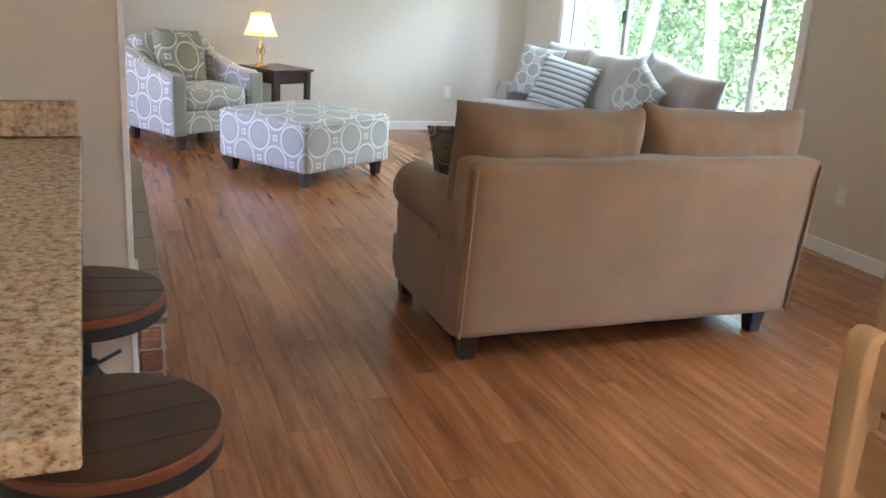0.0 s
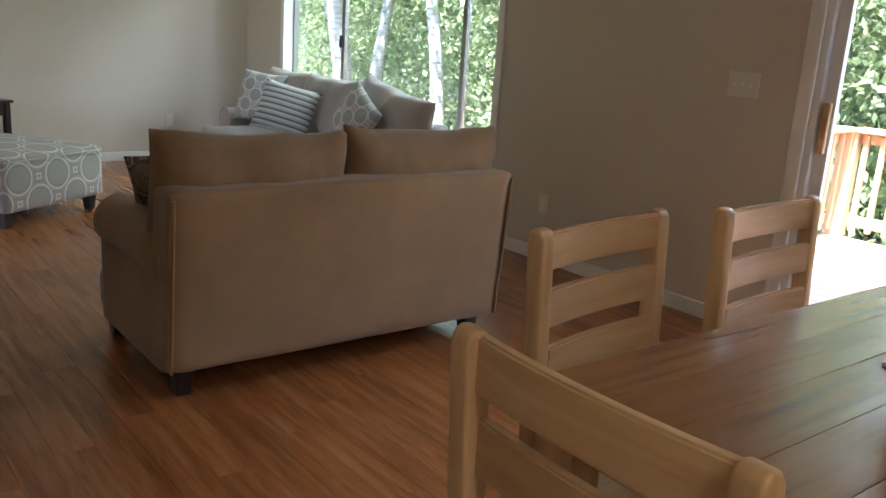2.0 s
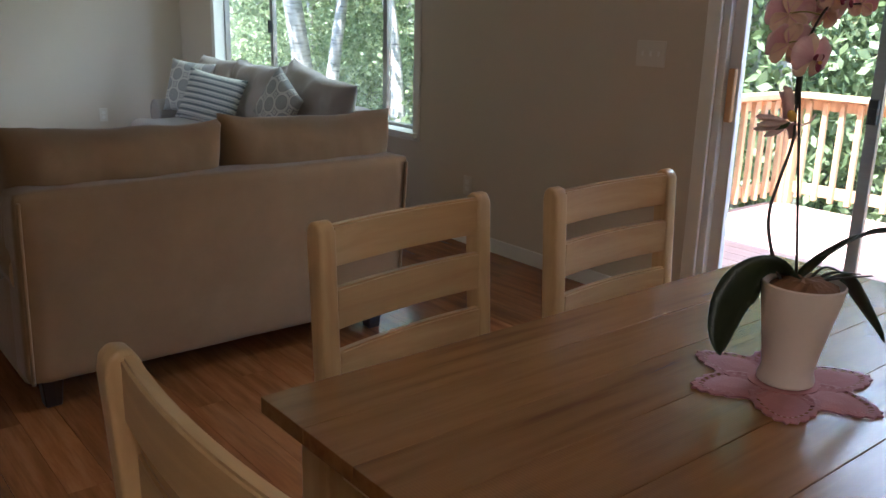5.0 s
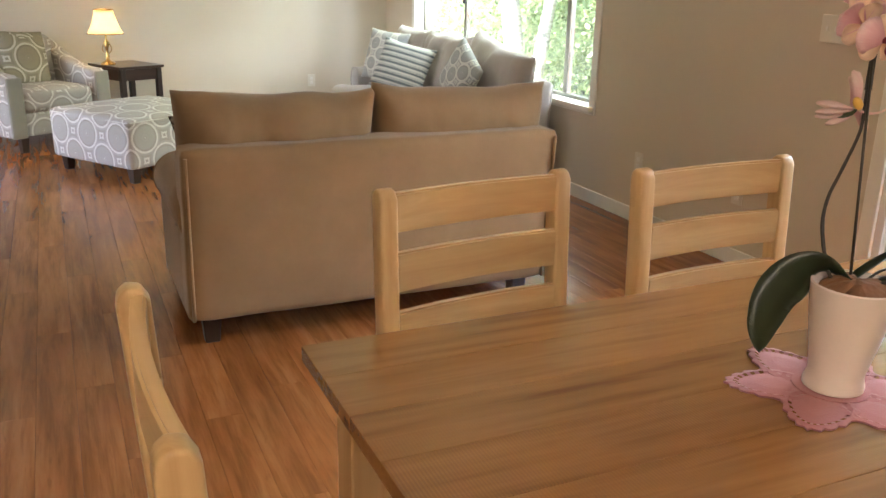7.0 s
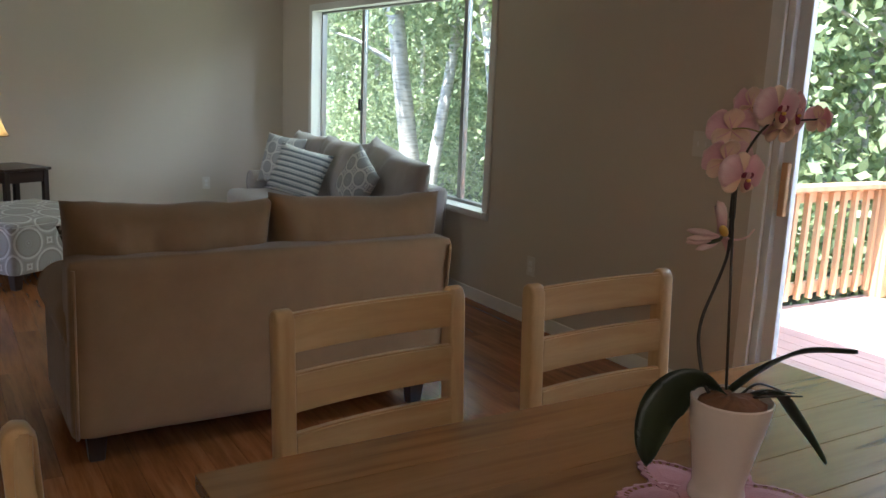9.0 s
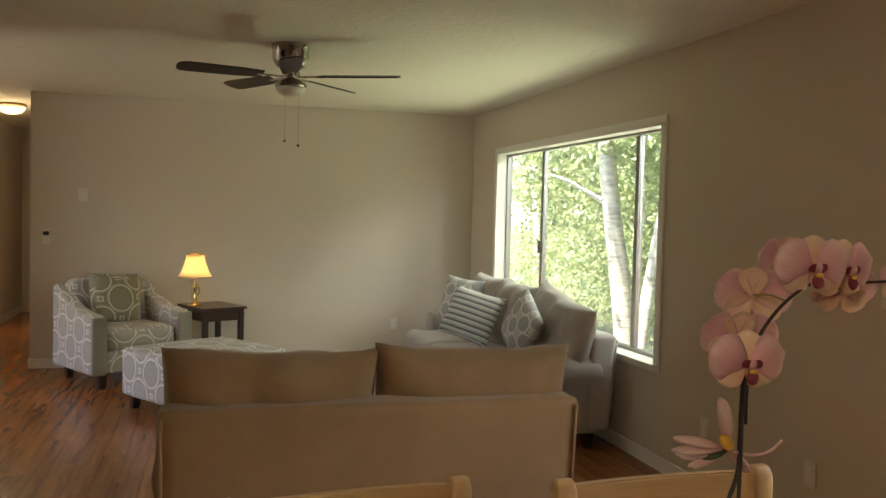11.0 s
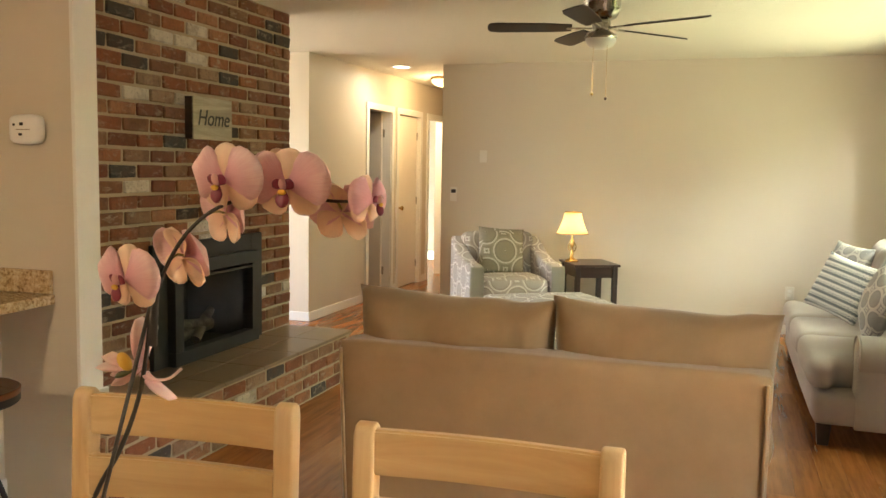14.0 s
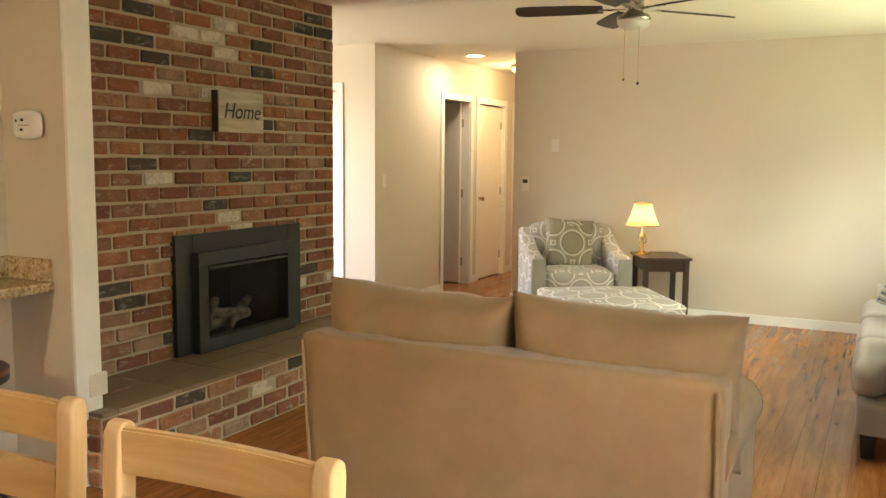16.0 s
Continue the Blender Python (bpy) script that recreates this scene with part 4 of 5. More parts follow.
def shade_cloth():
    n = Nodes("lit cream lampshade", 0.8)
    through_cloth = n.node("BsdfTranslucent", Color=(0.95, 0.80, 0.50))
    n.bsdf.inputs["Base Color"].default_value = (0.85, 0.74, 0.52, 1)
    both = n.node("MixShader", Fac=0.6)
    n.tree.links.new(n.bsdf.outputs[0], both.inputs[1])
    n.tree.links.new(through_cloth.outputs[0], both.inputs[2])
    n.tree.links.new(both.outputs[0], n.tree.nodes["Material Output"].inputs["Surface"])
    return n.mat


def table_lamp(m):
    t = thing("table_lamp", m, "small brass table lamp, lit, cream bell shade", "lamp")
    part("base", lathe([(0.06, 0), (0.06, 0.012), (0.045, 0.022), (0.02, 0.035), (0.014, 0.05)], 28), BRASS, t, smooth=40)
    part("stem", lathe([(0.014, 0.045), (0.018, 0.07), (0.010, 0.09), (0.012, 0.13), (0.022, 0.16), (0.012, 0.19), (0.008, 0.21), (0.008, 0.26)], 20), BRASS, t, smooth=60)
    for s in (-1, 1):
        part("scroll", tube(spline([(0, 0, 0.08), (s * 0.035, 0.004, 0.12), (s * 0.025, -0.004, 0.17), (s * 0.008, 0, 0.20)], 6), 0.004, 6), BRASS, t, smooth=True)
    sh = bmesh.new()
    rings = []
    for r, z in ((0.143, 0.255), (0.118, 0.30), (0.095, 0.36), (0.079, 0.42), (0.074, 0.45)):
        rings.append([sh.verts.new((r * math.cos(2 * math.pi * k / 40), r * math.sin(2 * math.pi * k / 40), z)) for k in range(40)])
    for a, b in zip(rings, rings[1:]):
        for k in range(40):
            sh.faces.new((a[k], a[(k + 1) % 40], b[(k + 1) % 40], b[k]))
    bmesh.ops.solidify(sh, geom=sh.faces[:], thickness=0.002)
    shade = part("shade", sh, shade_cloth(), t, "cream fabric bell shade", True)
    for r, z in ((0.144, 0.255), (0.075, 0.449)):
        part("shade_trim", tube([(r * math.cos(2 * math.pi * k / 40), r * math.sin(2 * math.pi * k / 40), z) for k in range(41)], 0.004, 6), BRASS, shade, "dark gold braid", True)
    part("bulb", lathe([(0.012, 0.26), (0.022, 0.30), (0.03, 0.34), (0.024, 0.37), (0.0, 0.385)], 16), glow("warm bulb glass", (1.0, 0.72, 0.36), 3.0), t, "glowing warm bulb", True)


table_lamp(pose(-2.655, -0.45, 0.602))


# ---- ceiling fan ----
def ceiling_fan(m):
    t = thing("ceiling_fan", m, "nickel ceiling fan with five dark blades, at rest", "ceiling fan")
    part("canopy", lathe([(0.115, 0), (0.118, -0.02), (0.11, -0.03), (0.108, -0.09), (0.085, -0.13), (0.06, -0.14)], 40), NICKEL, t, smooth=40)
    part("motor", lathe([(0.05, -0.135), (0.055, -0.17), (0.045, -0.20), (0.085, -0.225), (0.095, -0.24), (0.09, -0.25)], 36), NICKEL, t, smooth=40)
    part("light_bowl", lathe([(0.09, -0.245), (0.088, -0.265), (0.07, -0.29), (0.04, -0.305), (0.0, -0.31)], 32), FROSTED, t, "white frosted glass bowl", True)
    for k in range(5):
        a = -23 + 72 * k
        part("blade", moved(blade_mesh(), pose(0, 0, -0.185, 0, 0, a) @ pose(0.0, 0, 0, 13, 0, 0)), BLADE, t)
        part("blade_iron", moved(box(0.05, 0.20, -0.014, 0.014, -0.193, -0.185, 0.003), pose(0, 0, 0, 0, 0, a)), NICKEL, t, "curved nickel blade bracket")
    for x, z in ((-0.035, -0.56), (0.045, -0.585)):
        part("pull_chain", tube([(x, -0.05, -0.26), (x, -0.05, z)], 0.0012, 6), BRASS, t)
        part("chain_ball", lathe([(0.0, z - 0.022), (0.009, z - 0.013), (0.009, z - 0.006), (0.0, z)], 12), ESPRESSO if x > 0 else BRASS, t, smooth=True).location = (x, -0.05, 0)


def blade_mesh():
    bm = bmesh.new()
    out = [(0.17, -0.045), (0.30, -0.058), (0.60, -0.066), (0.645, -0.055), (0.66, -0.02), (0.66, 0.02), (0.645, 0.055), (0.60, 0.066), (0.30, 0.058), (0.17, 0.045)]
    lo = [bm.verts.new((x, y, -0.004)) for x, y in out]
    hi = [bm.verts.new((x, y, 0.004)) for x, y in out]
    bm.faces.new(lo[::-1])
    bm.faces.new(hi)
    for k in range(len(out)):
        bm.faces.new((lo[k], lo[(k + 1) % len(out)], hi[(k + 1) % len(out)], hi[k]))
    return bm


ceiling_fan(pose(-2.09, -3.02, H))


# ---- dining set ----
TZ = 0.775
TX0, TX1, TY0, TY1 = -2.74, -1.27, -7.87, -6.945


def dining_table():
    t = thing("dining_table", pose(0, 0, 0), "plank-top dining table with pale maple legs", "table")
    n = 7
    wd = (TY1 - TY0) / n
    for k in range(n):
        part("plank", box(-(TX1 - TX0) / 2, (TX1 - TX0) / 2, -wd / 2 + 0.0004, wd / 2 - 0.0004, -0.028, 0, 0.0009, 1), TABLE_TOP, t, m=pose((TX0 + TX1) / 2, TY0 + wd * (k + 0.5), TZ))
    for x in (TX0 + 0.09, TX1 - 0.09):
        part("apron", box(x - 0.011, x + 0.011, TY0 + 0.10, TY1 - 0.10, TZ - 0.12, TZ - 0.028, 0.002), MAPLE, t)
        for y in (TY0 + 0.075, TY1 - 0.075):
            part("leg", box(x - 0.04, x + 0.04, y - 0.04, y + 0.04, 0, TZ - 0.028, 0.005), MAPLE_UP, t)
    for y in (TY0 + 0.075, TY1 - 0.075):
        part("apron", box(TX0 + 0.13, TX1 - 0.13, y - 0.011, y + 0.011, TZ - 0.12, TZ - 0.028, 0.002), MAPLE, t)


dining_table()


def curved_slat(w, z0, z1, bow, thick=0.02, n=10):
    """A chair slat across x that bows back in y."""
    bm = bmesh.new()
    rows = []
    for k in range(n + 1):
        u = -1 + 2 * k / n
        y = bow * (1 - u * u)
        rows.append([bm.verts.new((u * w / 2, y + dy, z)) for dy, z in ((-thick / 2, z0), (thick / 2, z0), (thick / 2, z1), (-thick / 2, z1))])
    for a, b in zip(rows, rows[1:]):
        for k in range(4):
            bm.faces.new((a[k], a[(k + 1) % 4], b[(k + 1) % 4], b[k]))
    bm.faces.new(rows[0])
    bm.faces.new(rows[-1])
    bmesh.ops.recalc_face_normals(bm, faces=bm.faces[:])
    bmesh.ops.bevel(bm, geom=[e for e in bm.edges if e.calc_face_angle(0) > 1.0], offset=0.004, segments=2, affect="EDGES")
    return bm


def dining_chair(m):
    """Back at local y 0, seat towards -y."""
    t = thing("dining_chair", m, "honey maple dining chair with curved ladder back", "chair", "chairs round the table")
    w = 0.458
    for s in (-1, 1):
        x = s * (w / 2 - 0.02)
        pts = [(-0.03, 0.0), (-0.005, 0.0), (0.012, 0.45), (0.030, 0.75), (0.043, 0.965), (0.040, 0.985), (0.028, 0.995), (0.010, 0.992), (0.0, 0.975), (-0.012, 0.75), (-0.03, 0.45)]
        bm = extrude_profile([(y - 0.02, z) for y, z in pts], x - 0.019, x + 0.019, 0.006)
        part("back_post", bm, MAPLE_UP, t, smooth=40)
        part("front_leg", box(x - 0.019, x + 0.019, -0.43, -0.39, 0, 0.44, 0.005), MAPLE_UP, t)
        part("side_rail", box(x - 0.01, x + 0.01, -0.40, -0.03, 0.375, 0.435, 0.003), MAPLE, t)
        part("stretcher", box(x - 0.009, x + 0.009, -0.40, -0.03, 0.16, 0.19, 0.003), MAPLE, t)
    for z0, z1, y in ((0.906, 0.986, 0.005), (0.786, 0.868, -0.006), (0.668, 0.746, -0.014)):
        part("slat", curved_slat(w - 0.07, z0, z1, 0.013), MAPLE, t, smooth=40, m=pose(0, y - 0.01, 0))
    part("front_rail", box(-w / 2 + 0.04, w / 2 - 0.04, -0.42, -0.40, 0.375, 0.435, 0.003), MAPLE, t)
    seat = soft_box(w - 0.005, 0.44, 0.032, 0.012, 8)
    for v in seat.verts:
        if v.co.z > 0:
            v.co.z -= 0.008 * (1 - (v.co.x / 0.24) ** 2) * (1 - (v.co.y / 0.22) ** 2)
    part("seat", moved(seat, pose(0, -0.225, 0.452)), MAPLE, t, "scooped maple seat", 40)
    return t


first = dining_chair(pose(-2.316, -6.752, 0, 0, 0, 6))
copy_thing(first, pose(-1.716, -6.775, 0, 0, 0, 2))
copy_thing(first, pose(-3.014, -7.362, 0, 0, 0, 90))
copy_thing(first, pose(-1.0, -7.38, 0, 0, 0, -90))


# ---- orchid ----
def doily(m):
    t = thing("doily", m, "dusty pink crocheted flower-shaped doily on the table", "doily")
    for k in range(6):
        bm = bmesh.new()
        rings = []
        for s in (1.0, 0.84, 0.72, 0.35):
            ring = []
            for j in range(44):
                b = 2 * math.pi * j / 44
                r = s * (1 + (0.06 * math.cos(b * 16) if s == 1.0 else 0))
                lx = 0.092 + 0.070 * r * math.cos(b)
                ly = 0.052 * r * math.sin(b) * (1.0 - 0.28 * math.cos(b))
                ring.append(bm.verts.new((lx, ly, {1.0: 0.003, 0.84: 0.0046, 0.72: 0.0022, 0.35: 0.0042}[s])))
            rings.append(ring)
        low = [bm.verts.new((v.co.x, v.co.y, 0.0)) for v in rings[0]]
        rings.insert(0, low)
        for p, q in zip(rings, rings[1:]):
            for j in range(44):
                if p is rings[2] and j % 2:
                    continue        # open stitches of the lace
                bm.faces.new((p[j], p[(j + 1) % 44], q[(j + 1) % 44], q[j]))
        bm.faces.new(rings[-1])
        part("lace_petal", bm, DOILY_YARN, t, m=pose(0, 0, 0.0005 * (k % 2), 0, 0, 60 * k))
    part("lace_centre", lathe([(0.058, 0.001), (0.058, 0.0055), (0.0, 0.0055)], 30), DOILY_YARN, t)


PX, PY = -2.008, -7.41
doily(pose(PX, PY + 0.003, TZ + 0.001, 0, 0, 32))


def petal_mat(name, rim, heart, vein):
    """Orchid petal: deeper pink at its heart, a pale rim, a fan of fine veins, some light through it."""
    n = Nodes(name, 0.45)
    split = n.node("SeparateXYZ", Vector=n.coord.outputs["Object"])
    reach = n.math("SQRT", n.math("ADD", n.math("MULTIPLY", split.outputs[0], split.outputs[0]), n.math("MULTIPLY", split.outputs[2], split.outputs[2])))
    angle = n.math("ARCTAN2", split.outputs[2], split.outputs[0])
    mottle = n.noise(n.mapped((1, 1, 1), "Object", True), 45.0, 3.0)
    spread = n.math("ADD", n.math("MULTIPLY", reach, 22.0), n.math("MULTIPLY_ADD", mottle, 0.3, -0.15))
    tone = n.mix(n.ramp(spread, [(0.25, (0, 0, 0)), (0.72, (0.55, 0.55, 0.55)), (0.95, (1, 1, 1))]), heart, rim)
    rays = n.node("CombineXYZ", X=n.math("MULTIPLY", angle, 13.0), Y=n.math("MULTIPLY", reach, 25.0), Z=0.0)
    lines = n.noise(rays.outputs[0], 1.6, 3.0, 0.6)
    tone = n.mix(n.math("MULTIPLY", n.ramp(lines, [(0.46, (0, 0, 0)), (0.62, (1, 1, 1))]), 0.22), tone, vein)
    n.put(n.bsdf.inputs["Base Color"], tone)
    b = n.node("Bump", Height=lines, Strength=0.25, Distance=0.002)
    n.put(n.bsdf.inputs["Normal"], b.outputs[0])
    lit = n.node("BsdfTranslucent", Color=tone)
    both = n.node("MixShader", Fac=0.42)
    n.tree.links.new(n.bsdf.outputs[0], both.inputs[1])
    n.tree.links.new(lit.outputs[0], both.inputs[2])
    n.tree.links.new(both.outputs[0], n.tree.nodes["Material Output"].inputs["Surface"])
    return n.mat


PETAL = petal_mat("mauve pink orchid petal", (0.91, 0.72, 0.71), (0.80, 0.47, 0.53), (0.68, 0.32, 0.40))
SEPAL = petal_mat("peach orchid sepal", (0.93, 0.80, 0.68), (0.90, 0.68, 0.50), (0.84, 0.58, 0.50))
FADED = petal_mat("faded pink petal", (0.90, 0.74, 0.70), (0.80, 0.52, 0.52), (0.70, 0.40, 0.44))
LIP = plain("magenta orchid lip", (0.20, 0.018, 0.045), 0.45, 0, 0.4, 30.0)
PEDICEL = plain("yellow-green flower stalk", (0.34, 0.30, 0.08), 0.5, 0, 0.3, 30.0)
PEDICEL_DARK = plain("dark green sepal", (0.045, 0.06, 0.02), 0.5, 0, 0.3, 30.0)
LIP_YELLOW = plain("yellow orchid throat", (0.70, 0.42, 0.06), 0.5)


def petal(w, h, cup, seed, n=8):
    """A rounded petal growing from the origin along +z, facing -y."""
    bm = bmesh.new()
    grid = {}
    for i in range(n + 1):
        v = 0.5 - 0.5 * math.cos(math.pi * i / n)
        half = w / 2 * math.sqrt(max(0.0, 1 - (2 * v - 1) ** 2)) * (0.45 + 0.55 * min(1.0, v * 1.8))
        for j in range(n + 1):
            u = -1 + 2 * j / n
            x, z = u * half, h * v
            y = cup * (u * u * 0.45 + (v - 0.35) ** 2) + noise.noise(V(x * 60 + seed, z * 60, seed)) * 0.002
            grid[i, j] = bm.verts.new((x, y, z))
    for i in range(n):
        for j in range(n):
            bm.faces.new((grid[i, j], grid[i, j + 1], grid[i + 1, j + 1], grid[i + 1, j]))
    bmesh.ops.remove_doubles(bm, verts=bm.verts[:], dist=1e-5)
    bmesh.ops.solidify(bm, geom=bm.faces[:], thickness=0.0007)
    return bm


def blossom(parent, m, size, seed):
    """One open moth-orchid blossom under the orchid; its face looks along local -y."""
    f = part("blossom", merge_all([(petal(0.052 * size, 0.052 * size, 0.012, seed + k), pose(0, 0.004, 0, 0, a, 0)) for k, a in enumerate((0, 128, -128))]), SEPAL, parent, "pink and peach orchid blossom", True, m)
    for k, a in enumerate((72, -72)):
        part("petal", moved(petal(0.080 * size, 0.062 * size, 0.016, seed + 5 + k), pose(0, -0.001, 0, 0, a, 0)), PETAL, f, smooth=True)
    lip = merge_all([(petal(0.017 * size, 0.018 * size, 0.004, seed + 9), pose(0.001, -0.007 * size, -0.004 * size, 30, 40, 12)),
                     (petal(0.017 * size, 0.018 * size, 0.004, seed + 11), pose(-0.001, -0.007 * size, -0.004 * size, 30, -40, -12)),
                     (petal(0.022 * size, 0.026 * size, 0.006, seed + 13), pose(0, -0.010 * size, -0.001 * size, 24, 180, 0))])
    part("lip", lip, LIP, f, "deep magenta three-lobed lip", True)
    column = bmesh.new()
    bmesh.ops.create_uvsphere(column, u_segments=10, v_segments=8, radius=0.0062 * size)
    moved(column, pose(0, -0.010 * size, 0.004 * size, 30, 0, 0) @ Matrix.Diagonal((0.9, 1.0, 1.5, 1)))
    part("column", column, FADED, f, "pale pink column", True)
    callus = bmesh.new()
    bmesh.ops.create_uvsphere(callus, u_segments=8, v_segments=6, radius=0.0045 * size)
    part("callus", moved(callus, pose(0, -0.014 * size, -0.006 * size) @ Matrix.Diagonal((1.5, 0.8, 0.9, 1))), LIP_YELLOW, f, "orange-yellow callus", True)


def merge_all(pieces):
    bm = bmesh.new()
    for p, m in pieces:
        merge(bm, p, m)
    return bm


def orchid(m):
    t = thing("potted_orchid", m, "pink moth orchid in a pale ceramic pot", "potted plant")
    lean = Matrix(((0.93, 0, 0.05, 0), (0, 0.93, -0.03, 0), (0, 0, 1, 0), (0, 0, 0, 1)))     # the pot flares more to one side
    part("pot", lathe([(0.044, 0.0), (0.049, 0.003), (0.0495, 0.010), (0.046, 0.020), (0.0445, 0.028), (0.050, 0.06), (0.058, 0.10), (0.066, 0.14), (0.0705, 0.172), (0.068, 0.174), (0.065, 0.168), (0.060, 0.15), (0.0, 0.15)], 48), CERAMIC, t, smooth=50).data.transform(lean)
    soil = lathe([(0.0, 0.148), (0.060, 0.149), (0.056, 0.166), (0.03, 0.178), (0.0, 0.182)], 24)
    for v in soil.verts:
        v.co += noise.noise_vector(v.co * 60) * 0.009
    part("potting_bark", soil, BARK_MIX, t, "reddish bark chips").data.transform(lean)
    for k in range(3):
        a = -0.75 + 0.3 * k
        part("air_root", tube(spline([(0.02, 0, 0.165), (0.06 * math.cos(a), 0.06 * math.sin(a), 0.183 + 0.004 * k), (0.115 * math.cos(a), 0.115 * math.sin(a), 0.190 - 0.008 * k)], 5), 0.0028, 6, 0.0014), STEM, t, "thin dry aerial root", True)
    for pts, w, roll, hang in (([(0.012, 0.010, 0.170), (-0.030, 0.040, 0.186), (-0.070, 0.064, 0.150), (-0.088, 0.070, 0.095), (-0.094, 0.066, 0.045)], 0.073, 0, True),
                   ([(0.012, 0.006, 0.172), (0.060, -0.016, 0.214), (0.113, -0.048, 0.247), (0.190, -0.095, 0.251)], 0.042, -28, False),
                   ([(0.030, -0.008, 0.165), (0.080, -0.028, 0.174), (0.110, -0.046, 0.140), (0.165, -0.080, 0.056)], 0.036, -35, False)):
        line = spline(pts, 8)
        bm = bmesh.new()
        rows = []
        for k, p in enumerate(line):
            u = k / (len(line) - 1)
            half = w / 2 * (math.sin(math.pi * min(1, 0.12 + 0.88 * u) ** 0.9) ** 0.6 if u < 0.99 else 0.05)
            d = (line[min(k + 1, len(line) - 1)] - line[max(k - 1, 0)]).normalized()
            side = d.cross(V(0, 0, 1))
            side = (side if side.length > 0.05 else V(0.4, -1, 0)).normalized()
            side = Matrix.Rotation(radians(roll * min(1.0, 0.3 + u)), 3, d) @ side
            if hang:            # the heavy leaf turns its face outwards as it droops
                side = side.lerp(d.cross(V(0.51, 0.84, -0.2)).normalized(), min(1.0, 2.2 * u)).normalized()
            up = side.cross(d)
            rows.append([bm.verts.new(p + side * half * s + up * 0.007 * abs(s)) for s in (-1, -0.5, 0, 0.5, 1)])
        for a, b in zip(rows, rows[1:]):
            for j in range(4):
                bm.faces.new((a[j], a[j + 1], b[j + 1], b[j]))
        bmesh.ops.solidify(bm, geom=bm.faces[:], thickness=0.003)
        part("leaf", bm, ORCHID_LEAF, t, "thick dark green strap leaf", True)
    main = spline([(-0.005, 0.015, 0.160), (-0.017, 0.031, 0.189), (-0.013, 0.056, 0.247), (0.0, 0.066, 0.290), (0.026, 0.070, 0.335), (0.050, 0.070, 0.392), (0.057, 0.076, 0.440), (0.063, 0.080, 0.491),
                   (0.078, 0.086, 0.540), (0.108, 0.088, 0.582), (0.150, 0.094, 0.610), (0.205, 0.115, 0.620), (0.255, 0.130, 0.614), (0.306, 0.112, 0.617)], 8)
    part("flower_spike", tube(main, 0.0032, 8, 0.0017), STEM, t, "dark curving flower spike", True)
    part("support_stake", tube([(0.010, 0.008, 0.16), (0.064, 0.083, 0.515)], 0.0024, 6), STEM, t, "thin dark support stake", True)
    part("stem_clip", tube([(0.0625, 0.079, 0.452), (0.0635, 0.0805, 0.480), (0.065, 0.082, 0.512)], 0.0056, 10, 0.0048), STEM, t, "dark plastic stem clip", True)
    for x, y, z, rz, rx, size, seed in ((0.048, 0.050, 0.526, -10, 6, 0.73, 1.0), (0.080, 0.124, 0.548, 160, -20, 0.76, 2.0), (0.118, 0.150, 0.596, 150, -12, 0.76, 3.0), (0.152, 0.078, 0.633, -10, 8, 0.76, 4.0),
                                         (0.176, 0.165, 0.634, 172, 4, 0.68, 5.0), (0.216, 0.098, 0.629, 6, 5, 0.76, 6.0), (0.256, 0.158, 0.604, 170, -25, 0.72, 7.0), (0.312, 0.110, 0.616, 80, 0, 0.52, 8.0)):
        root = min(main, key=lambda p: (p - V(x, y, z)).length)
        blossom(t, pose(x, y, z, rx, 0, rz), size, seed * 7.3)
        back = V(x, y, z) + 0.006 * V(-math.sin(radians(rz)), math.cos(radians(rz)), 0)
        part("pedicel", tube(spline([root, root.lerp(back, 0.5) + V(0, 0, 0.004), back], 4), 0.0014, 6), PEDICEL, t, "thin yellow-green flower stalk", True)
    wilt = []
    for k, (w, h, cup, a, out) in enumerate(((0.020, 0.050, 0.03, -4, 8), (0.016, 0.046, 0.03, 6, -8), (0.014, 0.052, 0.04, -82, 4), (0.013, 0.055, 0.04, -94, 10), (0.014, 0.050, 0.04, -106, -4), (0.013, 0.042, 0.03, -120, 6), (0.013, 0.044, 0.03, 132, 6))):
        wilt.append((petal(w, h, cup, 40 + k), pose(0.004 * math.sin(radians(a)), 0, 0.004 * math.cos(radians(a)), out, a, 0)))
    faded = part("faded_blossom", merge_all(wilt), FADED, t, "small wilting pink blossom on the spike", True, pose(0.044, 0.074, 0.424))
    part("tendril", tube(spline([(0.006, 0, -0.004), (0.026, -0.004, -0.007), (0.048, -0.006, -0.003), (0.064, -0.006, 0.009)], 6), 0.0022, 6, 0.0015), FADED, faded, "curled pale pink petal", True)
    part("sepal", moved(petal(0.014, 0.030, 0.03, 51.0), pose(-0.002, -0.003, 0.0, 10, -112, 0)), PEDICEL_DARK, faded, "dark green sepal", True)
    bud = bmesh.new()
    bmesh.ops.create_uvsphere(bud, u_segments=12, v_segments=10, radius=0.0085)
    moved(bud, pose(-0.010, -0.005, 0.010, 0, -38, 0) @ Matrix.Diagonal((0.85, 0.85, 1.35, 1)))
    part("bud", bud, LIP_YELLOW, faded, "yellow-orange bud", True)


orchid(pose(PX, PY, TZ + 0.006))


